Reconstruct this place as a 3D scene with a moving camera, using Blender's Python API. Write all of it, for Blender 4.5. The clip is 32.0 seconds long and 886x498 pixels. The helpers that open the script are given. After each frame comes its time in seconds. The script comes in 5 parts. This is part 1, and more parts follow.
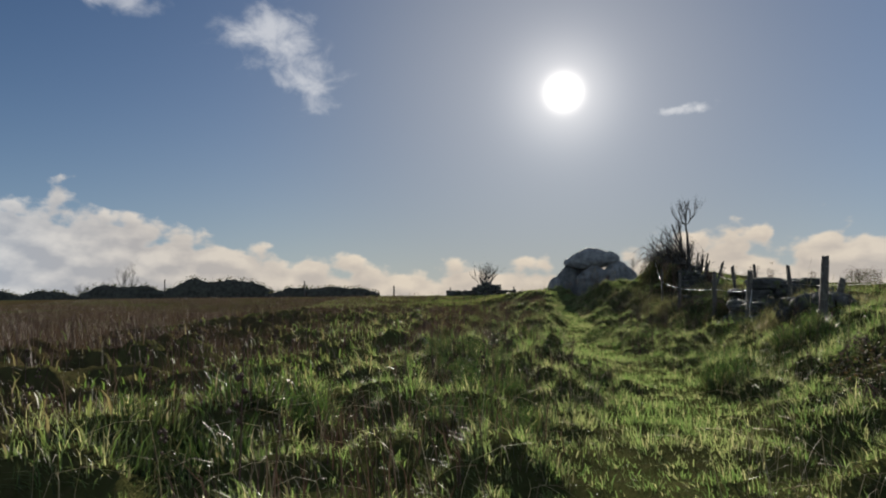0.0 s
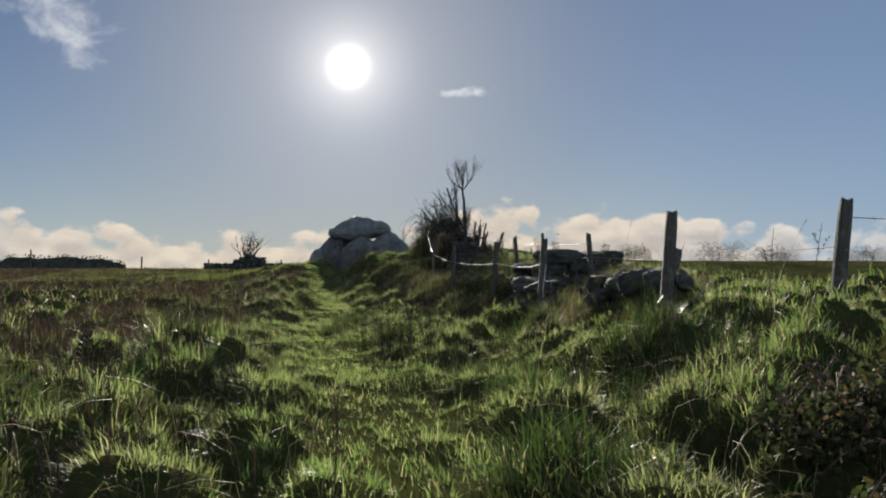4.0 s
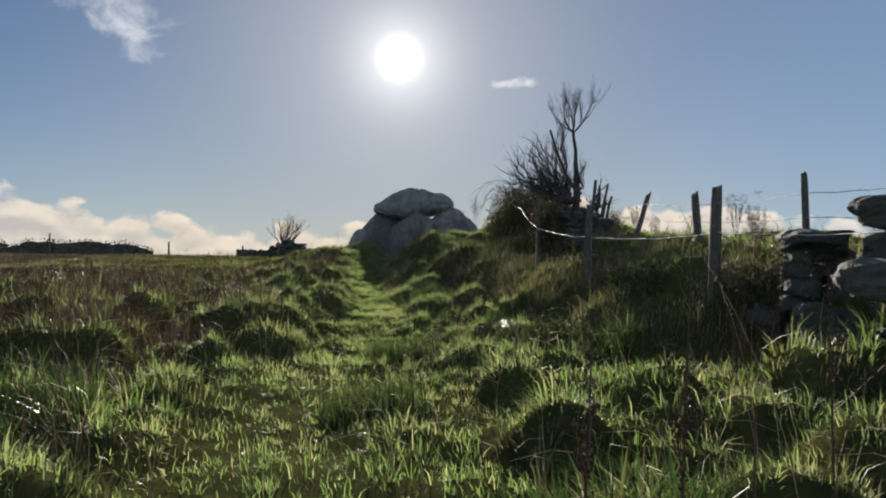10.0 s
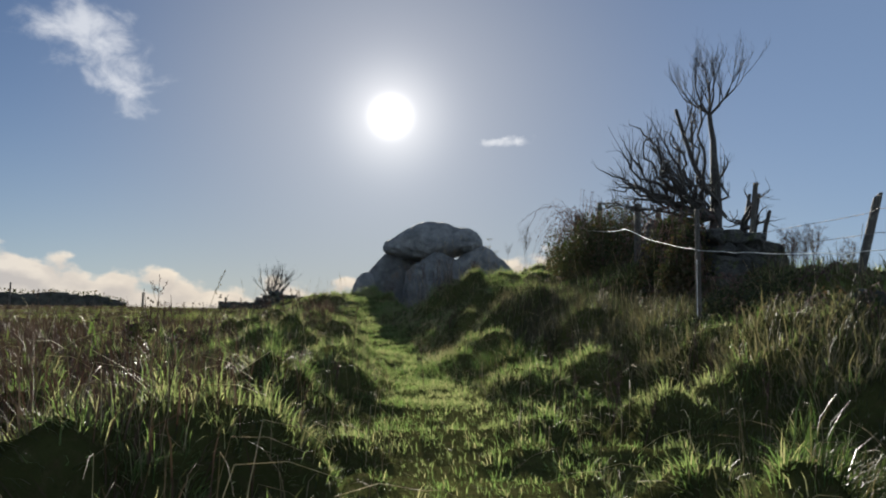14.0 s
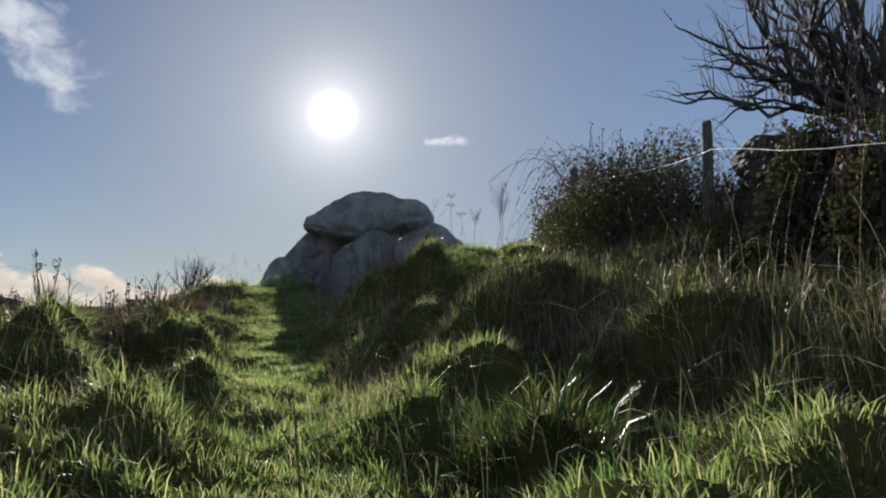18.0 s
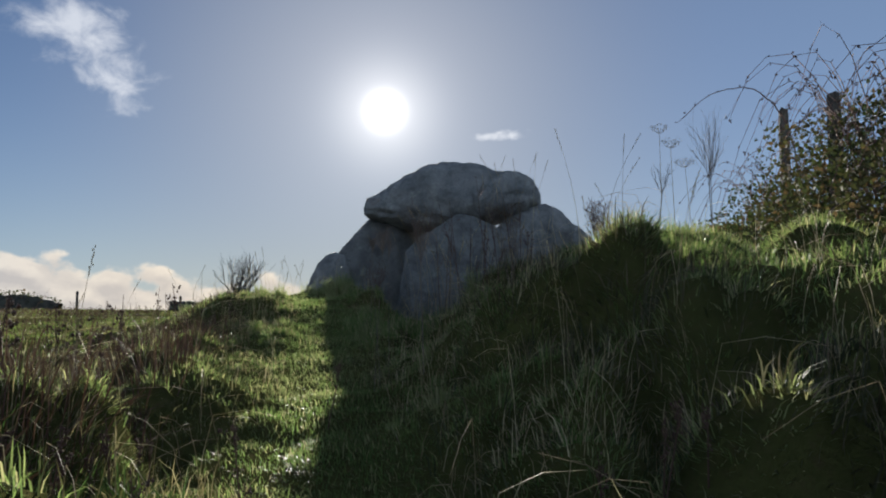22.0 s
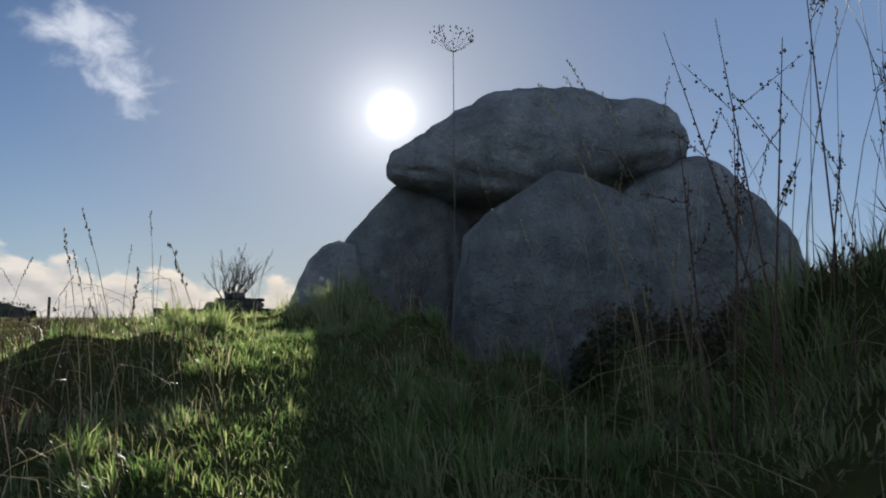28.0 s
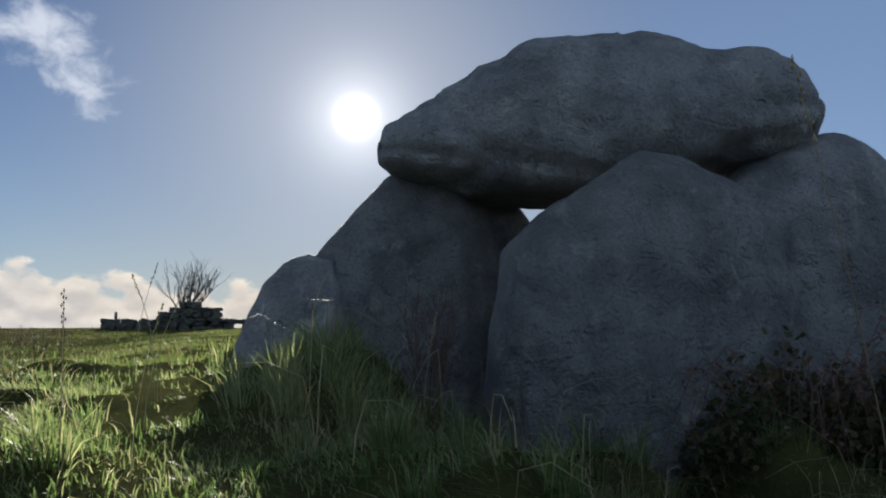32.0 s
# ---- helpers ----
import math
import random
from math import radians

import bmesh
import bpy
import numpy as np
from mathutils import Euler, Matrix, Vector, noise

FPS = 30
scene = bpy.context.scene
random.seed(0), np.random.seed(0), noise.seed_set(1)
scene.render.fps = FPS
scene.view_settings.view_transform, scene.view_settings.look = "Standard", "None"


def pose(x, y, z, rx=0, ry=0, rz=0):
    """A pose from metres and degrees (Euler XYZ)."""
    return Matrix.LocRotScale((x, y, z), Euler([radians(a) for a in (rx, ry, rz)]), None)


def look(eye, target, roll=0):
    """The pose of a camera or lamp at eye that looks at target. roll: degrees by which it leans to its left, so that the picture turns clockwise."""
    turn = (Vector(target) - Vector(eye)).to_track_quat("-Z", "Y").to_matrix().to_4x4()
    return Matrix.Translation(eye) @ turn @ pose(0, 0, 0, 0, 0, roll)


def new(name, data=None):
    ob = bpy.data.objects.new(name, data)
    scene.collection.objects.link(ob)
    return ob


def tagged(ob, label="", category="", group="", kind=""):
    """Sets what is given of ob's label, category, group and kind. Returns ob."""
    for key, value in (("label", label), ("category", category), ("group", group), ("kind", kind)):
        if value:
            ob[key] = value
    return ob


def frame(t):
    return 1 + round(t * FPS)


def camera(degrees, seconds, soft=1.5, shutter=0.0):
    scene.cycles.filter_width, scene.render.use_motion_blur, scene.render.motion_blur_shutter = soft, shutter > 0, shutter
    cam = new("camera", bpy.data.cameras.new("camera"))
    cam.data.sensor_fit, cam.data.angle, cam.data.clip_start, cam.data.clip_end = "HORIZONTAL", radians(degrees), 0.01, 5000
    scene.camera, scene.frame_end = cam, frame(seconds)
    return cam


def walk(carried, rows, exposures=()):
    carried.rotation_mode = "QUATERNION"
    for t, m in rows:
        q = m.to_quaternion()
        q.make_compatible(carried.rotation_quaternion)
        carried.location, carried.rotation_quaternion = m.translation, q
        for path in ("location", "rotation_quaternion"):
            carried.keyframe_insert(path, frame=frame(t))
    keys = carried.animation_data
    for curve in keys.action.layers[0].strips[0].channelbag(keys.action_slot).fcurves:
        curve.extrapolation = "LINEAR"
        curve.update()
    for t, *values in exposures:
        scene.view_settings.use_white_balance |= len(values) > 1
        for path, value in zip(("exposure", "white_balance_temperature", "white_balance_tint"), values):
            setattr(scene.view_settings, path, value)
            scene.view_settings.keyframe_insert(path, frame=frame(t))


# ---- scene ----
cam = camera(58.4, 32.0, 2.0)
PATH = [
    (0, (0.748, 1.525, 1.765), (0.737, 3.520, 1.909), -0.62),
    (0.5, (0.830, 2.244, 1.770), (0.887, 4.238, 1.913), -0.58),
    (1, (0.929, 2.954, 1.778), (1.076, 4.943, 1.922), -0.60),
    (1.5, (1.058, 3.650, 1.789), (1.309, 5.629, 1.933), -0.65),
    (2, (1.231, 4.332, 1.801), (1.585, 6.296, 1.942), -0.69),
    (2.5, (1.445, 5.004, 1.810), (1.887, 6.950, 1.937), -0.64),
    (4.5, (2.624, 7.663, 1.817), (3.157, 9.590, 1.881), -0.12),
    (5, (2.823, 8.396, 1.820), (3.283, 10.341, 1.877), 0.02),
    (5.5, (2.997, 9.143, 1.822), (3.369, 11.107, 1.877), 0.10),
    (6, (3.146, 9.910, 1.814), (3.436, 11.888, 1.868), 0.13),
    (6.5, (3.269, 10.697, 1.788), (3.505, 12.682, 1.846), 0.12),
    (7, (3.369, 11.493, 1.745), (3.578, 13.482, 1.796), 0.09),
    (7.5, (3.460, 12.275, 1.700), (3.674, 14.263, 1.749), 0.07),
    (8, (3.538, 13.031, 1.673), (3.773, 15.017, 1.721), 0.07),
    (8.5, (3.591, 13.769, 1.673), (3.859, 15.750, 1.720), 0.10),
    (9, (3.623, 14.492, 1.693), (3.930, 16.467, 1.742), 0.17),
    (9.5, (3.653, 15.200, 1.723), (4.010, 17.167, 1.770), 0.26),
    (10, (3.683, 15.909, 1.757), (4.094, 17.866, 1.811), 0.37),
    (10.5, (3.715, 16.626, 1.787), (4.173, 18.572, 1.865), 0.48),
    (11, (3.744, 17.356, 1.808), (4.238, 19.291, 1.925), 0.57),
    (11.5, (3.752, 18.105, 1.811), (4.264, 20.032, 1.971), 0.62),
    (12, (3.730, 18.870, 1.796), (4.250, 20.792, 1.984), 0.63),
    (12.5, (3.694, 19.687, 1.769), (4.213, 21.608, 1.972), 0.63),
    (13, (3.682, 20.807, 1.738), (4.168, 22.737, 1.927), 0.63),
    (13.5, (3.727, 21.511, 1.710), (4.183, 23.449, 1.900), 0.64),
    (14, (3.834, 22.152, 1.688), (4.267, 24.095, 1.884), 0.66),
    (14.5, (3.987, 22.779, 1.674), (4.413, 24.723, 1.869), 0.64),
    (16.5, (4.841, 25.339, 1.663), (5.381, 27.255, 1.857), 0.40),
    (17, (4.980, 26.086, 1.679), (5.550, 27.993, 1.871), 0.35),
    (17.5, (5.078, 26.863, 1.702), (5.660, 28.768, 1.890), 0.33),
    (18, (5.134, 27.664, 1.735), (5.708, 29.570, 1.930), 0.34),
    (18.5, (5.192, 28.448, 1.777), (5.748, 30.360, 1.968), 0.34),
    (19, (5.286, 29.170, 1.824), (5.832, 31.084, 2.012), 0.34),
    (19.5, (5.398, 29.834, 1.875), (5.937, 31.751, 2.067), 0.32),
    (20, (5.500, 30.470, 1.931), (6.036, 32.387, 2.119), 0.30),
    (20.5, (5.567, 31.090, 1.995), (6.095, 33.009, 2.185), 0.26),
    (21, (5.595, 31.698, 2.060), (6.104, 33.623, 2.251), 0.21),
    (21.5, (5.610, 32.280, 2.119), (6.090, 34.212, 2.307), 0.15),
    (22, (5.634, 32.833, 2.165), (6.079, 34.775, 2.348), 0.08),
    (22.5, (5.675, 33.354, 2.197), (6.085, 35.303, 2.376), 0.03),
    (23, (5.733, 33.837, 2.223), (6.122, 35.791, 2.404), 0.01),
    (23.5, (5.795, 34.300, 2.249), (6.178, 36.255, 2.429), 0.02),
    (24, (5.844, 34.765, 2.275), (6.240, 36.717, 2.461), 0.03),
    (24.5, (5.882, 35.236, 2.299), (6.304, 37.183, 2.478), 0.03),
    (26.5, (6.069, 37.079, 2.467), (6.493, 39.026, 2.645), -0.04),
    (27, (6.107, 37.543, 2.475), (6.513, 39.493, 2.661), -0.04),
    (27.5, (6.144, 37.999, 2.487), (6.554, 39.948, 2.673), -0.03),
    (28, (6.175, 38.439, 2.504), (6.603, 40.383, 2.693), -0.05),
    (28.5, (6.186, 38.862, 2.522), (6.637, 40.802, 2.707), -0.11),
    (29, (6.189, 39.260, 2.551), (6.656, 41.197, 2.735), -0.18),
    (29.5, (6.198, 39.622, 2.597), (6.672, 41.557, 2.778), -0.24),
    (30, (6.206, 39.950, 2.656), (6.681, 41.885, 2.837), -0.29),
    (30.5, (6.211, 40.251, 2.713), (6.681, 42.186, 2.900), -0.32),
    (31, (6.224, 40.525, 2.763), (6.702, 42.458, 2.950), -0.32),
    (31.5, (6.273, 40.766, 2.806), (6.765, 42.695, 2.997), -0.30),
    (32, (6.357, 40.982, 2.847), (6.870, 42.905, 3.044), -0.25),
]
SCALE = 1.2  # the plan is drawn in units of 1.2 m; everything is set to metres at the end
walk(cam, [(t, look(Vector(eye) * SCALE, Vector(target) * SCALE, roll)) for t, eye, target, roll in PATH], [(0, 0.97, 6500, 10), (5, 1.14, 6500, 10), (8, 1.22, 6500, 10), (14, 1.23, 6400, 10), (20, 1.25, 6300, 10), (32, 1.27, 6100, 10)])

# ---------------------------------------------------------------- light
SUN_AZ, SUN_EL = radians(8.6), radians(15.05)
SUN_DIR = Vector((math.sin(SUN_AZ) * math.cos(SUN_EL), math.cos(SUN_AZ) * math.cos(SUN_EL), math.sin(SUN_EL)))
sun = new("sun", bpy.data.lights.new("sun", "SUN"))
sun.data.energy, sun.data.angle, sun.data.color = 5.0, radians(0.53), (1.0, 0.92, 0.8)
sun.matrix_world = look((0, 0, 60), Vector((0, 0, 60)) - SUN_DIR)


class Nodes:
    """Small helper to write node trees as expressions."""

    def __init__(self, tree):
        self.tree = tree

    def link(self, a, b):
        self.tree.links.new(a, b)

    def put(self, socket, v):
        if isinstance(v, (int, float)):
            socket.default_value = v
        elif isinstance(v, (tuple, list)):
            socket.default_value = tuple(v) + (1.0,) * (len(socket.default_value) - len(v)) if len(socket.default_value) > len(v) else tuple(v)
        else:
            self.link(v, socket)

    def math(self, op, a, b=0.0, clamp=False):
        n = self.tree.nodes.new("ShaderNodeMath")
        n.operation, n.use_clamp = op, clamp
        self.put(n.inputs[0], a)
        self.put(n.inputs[1], b)
        return n.outputs[0]

    def ramp(self, v, a, b, c=0.0, d=1.0):
        n = self.tree.nodes.new("ShaderNodeMapRange")
        n.interpolation_type, n.clamp = "SMOOTHSTEP", True
        for i, x in enumerate((v, a, b, c, d)):
            self.put(n.inputs[i], x)
        return n.outputs[0]

    def mix(self, f, a, b, mode="MIX"):
        n = self.tree.nodes.new("ShaderNodeMix")
        n.data_type, n.blend_type = "RGBA", mode
        self.put(n.inputs[0], f)
        self.put(n.inputs[6], a)
        self.put(n.inputs[7], b)
        return n.outputs[2]

    def noise(self, vec, scale, detail=4.0, rough=0.55, distort=0.0):
        n = self.tree.nodes.new("ShaderNodeTexNoise")
        if vec is not None:
            self.link(vec, n.inputs["Vector"])
        n.inputs["Scale"].default_value, n.inputs["Detail"].default_value = scale, detail
        n.inputs["Roughness"].default_value, n.inputs["Distortion"].default_value = rough, distort
        return n.outputs["Fac"]

    def voronoi(self, vec, scale):
        n = self.tree.nodes.new("ShaderNodeTexVoronoi")
        self.link(vec, n.inputs["Vector"])
        n.inputs["Scale"].default_value = scale
        return n.outputs["Distance"]

    def xyz(self, x, y, z):
        n = self.tree.nodes.new("ShaderNodeCombineXYZ")
        for i, v in enumerate((x, y, z)):
            self.put(n.inputs[i], v)
        return n.outputs[0]

    def split(self, v):
        n = self.tree.nodes.new("ShaderNodeSeparateXYZ")
        self.link(v, n.inputs[0])
        return n.outputs

    def bump(self, height, strength, distance=0.02):
        n = self.tree.nodes.new("ShaderNodeBump")
        n.inputs["Strength"].default_value, n.inputs["Distance"].default_value = strength, distance
        self.link(height, n.inputs["Height"])
        return n.outputs[0]


# ---- sky: clear blue with thin haze round the sun, cumulus along the horizon, a few wisps
world = bpy.data.worlds.new("sky")
scene.world = world
world.use_nodes = True
W = Nodes(world.node_tree)
world.node_tree.nodes.clear()
sky = world.node_tree.nodes.new("ShaderNodeTexSky")
sky.sky_type, sky.sun_disc = "NISHITA", False
sky.sun_elevation, sky.sun_rotation = SUN_EL, SUN_AZ
sky.air_density, sky.dust_density, sky.ozone_density = 1.0, 0.0, 2.0
SKY_STRENGTH = 0.045
coord = world.node_tree.nodes.new("ShaderNodeTexCoord").outputs["Generated"]
sx, sy, sz = W.split(coord)
az = W.math("ARCTAN2", sx, sy)
el = W.math("ARCSINE", sz)
dotn = world.node_tree.nodes.new("ShaderNodeVectorMath")
dotn.operation = "DOT_PRODUCT"
W.link(coord, dotn.inputs[0])
dotn.inputs[1].default_value = SUN_DIR
ang = W.math("ARCCOSINE", W.math("MINIMUM", dotn.outputs["Value"], 0.999999))
gauss = lambda width, amount: W.math("MULTIPLY", W.math("POWER", 2.718, W.math("MULTIPLY", W.math("MULTIPLY", ang, ang), -1 / radians(width) ** 2)), amount)
halo = W.math("MULTIPLY", W.math("POWER", 2.718, W.math("MULTIPLY", ang, -1 / radians(10.5))), 0.5)
glow = W.math("ADD", W.math("ADD", gauss(0.92, 3.5), gauss(3.2, 0.4)), halo)
sky_scaled = W.mix(1.0, sky.outputs[0], (SKY_STRENGTH * 0.585, SKY_STRENGTH * 0.85, SKY_STRENGTH * 1.19), "MULTIPLY")
haze = W.math("MULTIPLY", W.math("POWER", 2.718, W.math("MULTIPLY", W.math("MAXIMUM", el, 0.0), -1 / radians(7.0))), 0.75)
haze_col = W.mix(W.ramp(ang, radians(45), radians(10)), (0.45, 0.55, 0.685), (0.64, 0.59, 0.51))
sky_scaled = W.mix(haze, sky_scaled, haze_col)
sky_scaled = W.mix(W.ramp(az, radians(12), radians(48), 0.0, 0.3), sky_scaled, (0.4, 0.53, 0.74))
sky_scaled = W.mix(W.ramp(ang, radians(25), radians(5), 0.0, 0.55), sky_scaled, (0.179, 0.214, 0.263))
glow_col = W.mix(1.0, W.xyz(glow, glow, glow), (1.0, 0.93, 0.84), "MULTIPLY")
clear = W.mix(1.0, sky_scaled, glow_col, "ADD")
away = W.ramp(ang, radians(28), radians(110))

# broken cumulus: a bank along the horizon, rising to the west, and unseen fill clouds elsewhere
cvec = W.xyz(W.math("MULTIPLY", az, 8.5), W.math("MULTIPLY", el, 13.0), 0.0)
cvec_up = W.xyz(W.math("MULTIPLY", az, 8.5), W.math("ADD", W.math("MULTIPLY", el, 13.0), 0.16), 0.0)
puffs = lambda v: W.math("ADD", W.math("MULTIPLY", W.noise(v, 2.2, 6.0, 0.5), 0.75), W.math("MULTIPLY", W.math("SUBTRACT", 0.72, W.voronoi(v, 3.1)), 0.2))
billow, billow_up = puffs(cvec), puffs(cvec_up)
broad = W.noise(W.xyz(W.math("MULTIPLY", az, 4.5), 2.0, 0.0), 1.3, 2.0)
tall = W.math("ADD", W.ramp(az, radians(-8), radians(-27), 0.0, 0.075), W.math("MULTIPLY", W.ramp(az, radians(12), radians(17), 0.0, 0.032), W.ramp(az, radians(40), radians(30))))
top = W.math("ADD", W.math("ADD", 0.068, tall), W.math("MULTIPLY", W.math("SUBTRACT", broad, 0.5), 0.07))
edge = W.math("ADD", W.math("SUBTRACT", top, el), W.math("MULTIPLY", W.math("SUBTRACT", billow, 0.5), 0.15))
bank_mask = W.ramp(edge, 0.0, 0.018)
relief = W.math("ADD", 0.36, W.math("MULTIPLY", W.math("SUBTRACT", billow, billow_up), 4.2), True)
lit = W.math("ADD", W.math("MULTIPLY", relief, 0.72), W.ramp(edge, 0.03, 0.0, 0.0, 0.5), True)
near_sun = W.ramp(ang, radians(55), radians(14))
bank_dark = W.mix(near_sun, (0.34, 0.4, 0.49), (0.66, 0.58, 0.5))
bank_lit = W.mix(near_sun, (0.82, 0.83, 0.85), (1.0, 0.86, 0.68))
bank_col = W.mix(lit, bank_dark, bank_lit)
# bright cloud added over the unseen sky, to lift the shade
fill_n = W.noise(coord, 2.6, 6.0, 0.58, 0.3)
fill_mask = W.math("MULTIPLY", W.ramp(fill_n, 0.5, 0.62), W.ramp(ang, radians(50), radians(85)))
bank_with_fill = W.mix(away, bank_col, (1.25, 1.5, 1.8))
with_bank = W.mix(W.math("MULTIPLY", bank_mask, 0.92), clear, bank_with_fill)
with_bank = W.mix(W.math("MULTIPLY", fill_mask, 0.9), with_bank, W.mix(away, (0.95, 1.12, 1.35), (1.3, 1.6, 1.95)))


def wisp(base, a0, e0, wa, we, slope, level, scale):
    """A torn patch of cloud round a direction."""
    da = W.math("SUBTRACT", az, radians(a0))
    de = W.math("ADD", W.math("SUBTRACT", el, radians(e0)), W.math("MULTIPLY", da, slope))
    r2 = W.math("ADD", W.math("POWER", W.math("ABSOLUTE", W.math("DIVIDE", da, radians(wa))), 2.0), W.math("POWER", W.math("ABSOLUTE", W.math("DIVIDE", de, radians(we))), 2.0))
    win = W.math("POWER", 2.718, W.math("MULTIPLY", r2, -1.0))
    n = W.noise(W.xyz(W.math("MULTIPLY", az, 9.0), W.math("MULTIPLY", el, 13.0), a0), scale, 6.0, 0.56, 0.35)
    m = W.ramp(W.math("ADD", W.math("MULTIPLY", win, 0.5), n), 0.64, 1.1, 0.0, level * 1.25)
    return W.mix(W.math("MULTIPLY", m, W.ramp(win, 0.03, 0.35)), base, (0.86, 0.87, 0.9))


sky_col = wisp(with_bank, -12.9, 19.1, 3.4, 2.2, -0.1, 0.58, 2.4)
sky_col = wisp(sky_col, -9.9, 16.3, 2.6, 2.2, 0.25, 0.55, 2.8)
sky_col = wisp(sky_col, -24.5, 20.6, 5.5, 1.0, 0.1, 0.5, 2.6)
sky_col = wisp(sky_col, 16.2, 13.35, 1.5, 0.3, -0.15, 0.6, 6.0)
sky_col = wisp(sky_col, 17.5, 13.3, 1.5, 0.42, -0.1, 0.75, 6.0)
bg = world.node_tree.nodes.new("ShaderNodeBackground")
bg.inputs["Strength"].default_value = 0.42
W.link(sky_col, bg.inputs["Color"])
W.link(bg.outputs[0], world.node_tree.nodes.new("ShaderNodeOutputWorld").inputs["Surface"])


# ---------------------------------------------------------------- materials
def material(name):
    m = bpy.data.materials.new(name)
    m.use_nodes = True
    m.node_tree.nodes.clear()
    n = Nodes(m.node_tree)
    out = m.node_tree.nodes.new("ShaderNodeOutputMaterial")
    b = m.node_tree.nodes.new("ShaderNodeBsdfPrincipled")
    m.node_tree.links.new(b.outputs[0], out.inputs["Surface"])
    return m, n, b, out


def place(n, which="Object"):
    return n.tree.nodes.new("ShaderNodeTexCoord").outputs[which]


def world_place(n):
    return n.tree.nodes.new("ShaderNodeNewGeometry").outputs["Position"]


def stone_material(name, dark, pale, lichen, moss=0.0):
    m, n, b, out = material(name)
    p = world_place(n)
    grain = n.noise(p, 38.0, 6.0, 0.65)
    big = n.noise(p, 2.3, 5.0, 0.6)
    spots = n.noise(p, 3.6, 5.0, 0.72)
    col = n.mix(n.ramp(big, 0.32, 0.68), dark, pale)
    col = n.mix(n.math("MULTIPLY", n.ramp(grain, 0.4, 0.75), 0.5), col, tuple(c * 0.45 for c in dark))
    col = n.mix(n.ramp(spots, 0.55, 0.72, 0.0, 0.55), col, lichen)
    if moss:
        col = n.mix(n.ramp(n.noise(p, 5.0, 4.0, 0.6), 0.5, 0.68, 0.0, moss), col, (0.07, 0.085, 0.025))
    rnd = n.tree.nodes.new("ShaderNodeObjectInfo").outputs["Random"]
    tone = n.math("ADD", n.math("MULTIPLY", rnd, 0.5), 0.75)
    col = n.mix(1.0, col, n.xyz(tone, tone, tone), "MULTIPLY")
    n.put(b.inputs["Base Color"], col)
    b.inputs["Roughness"].default_value = 0.88
    crack = n.voronoi(p, 6.0)
    pits = n.ramp(n.noise(p, 17.0, 3.0, 0.5), 0.3, 0.42)
    seam = n.ramp(n.math("ABSOLUTE", n.math("SUBTRACT", n.noise(p, 1.9, 4.0, 0.6, 0.8), 0.5)), 0.0, 0.035)
    h = n.math("ADD", n.math("MULTIPLY", grain, 0.6), n.math("ADD", n.math("MULTIPLY", spots, 1.4), n.math("MULTIPLY", crack, 0.6)))
    h = n.math("ADD", h, n.math("ADD", n.math("MULTIPLY", pits, 0.35), n.math("MULTIPLY", seam, 0.16)))
    n.link(n.bump(h, 1.0, 0.06), b.inputs["Normal"])
    return m


ROCK = stone_material("grey_schist", (0.1, 0.106, 0.11), (0.2, 0.205, 0.205), (0.3, 0.31, 0.28))
RUINSTONE = stone_material("mossy_ruin_stone", (0.024, 0.024, 0.022), (0.062, 0.06, 0.053), (0.1, 0.105, 0.085), 0.9)
WALLSTONE = stone_material("wall_stone", (0.033, 0.033, 0.03), (0.075, 0.073, 0.066), (0.14, 0.14, 0.12), 0.9)


def leaf_material(name, low, high, dry, dry_amount, through_share=0.5, rough=0.42, patch=0.55, patch_scale=1.1):
    """Blades and leaves: reflect, and let the light through."""
    m, n, b, out = material(name)
    p = world_place(n)
    isl = n.tree.nodes.new("ShaderNodeNewGeometry").outputs["Random Per Island"]
    col = n.mix(isl, low, high)
    pn = n.noise(p, patch_scale, 4.0, 0.6)
    fac = n.math("ADD", n.math("MULTIPLY", n.ramp(pn, 0.42, 0.68), patch), n.ramp(isl, 1.0 - dry_amount, 1.0 - dry_amount + 0.06, 0.0, 0.85), True)
    col = n.mix(fac, col, dry)
    n.put(b.inputs["Base Color"], col)
    b.inputs["Roughness"].default_value = rough
    b.inputs["Specular IOR Level"].default_value = 0.22
    t = n.tree.nodes.new("ShaderNodeBsdfTranslucent")
    bright = n.mix(1.0, col, (1.62, 1.82, 1.3), "MULTIPLY")
    n.put(t.inputs["Color"], bright)
    mixer = n.tree.nodes.new("ShaderNodeMixShader")
    mixer.inputs[0].default_value = through_share
    n.link(b.outputs[0], mixer.inputs[1])
    n.link(t.outputs[0], mixer.inputs[2])
    n.link(mixer.outputs[0], out.inputs["Surface"])
    return m


GRASS = leaf_material("grass_blades", (0.058, 0.092, 0.032), (0.125, 0.156, 0.058), (0.24, 0.21, 0.13), 0.22, 0.55, 0.46, 0.42, 0.8)
GRASS_FAR = leaf_material("field_grass", (0.055, 0.088, 0.022), (0.105, 0.14, 0.038), (0.13, 0.1, 0.058), 0.35, 0.42, 0.55, 0.7, 0.35)
WEED = leaf_material("dead_weeds", (0.046, 0.024, 0.019), (0.086, 0.05, 0.037), (0.12, 0.082, 0.06), 0.2, 0.1, 0.7, 0.3)
RUSH = leaf_material("dark_rushes", (0.02, 0.036, 0.012), (0.045, 0.07, 0.02), (0.09, 0.075, 0.04), 0.15, 0.3, 0.4, 0.2)
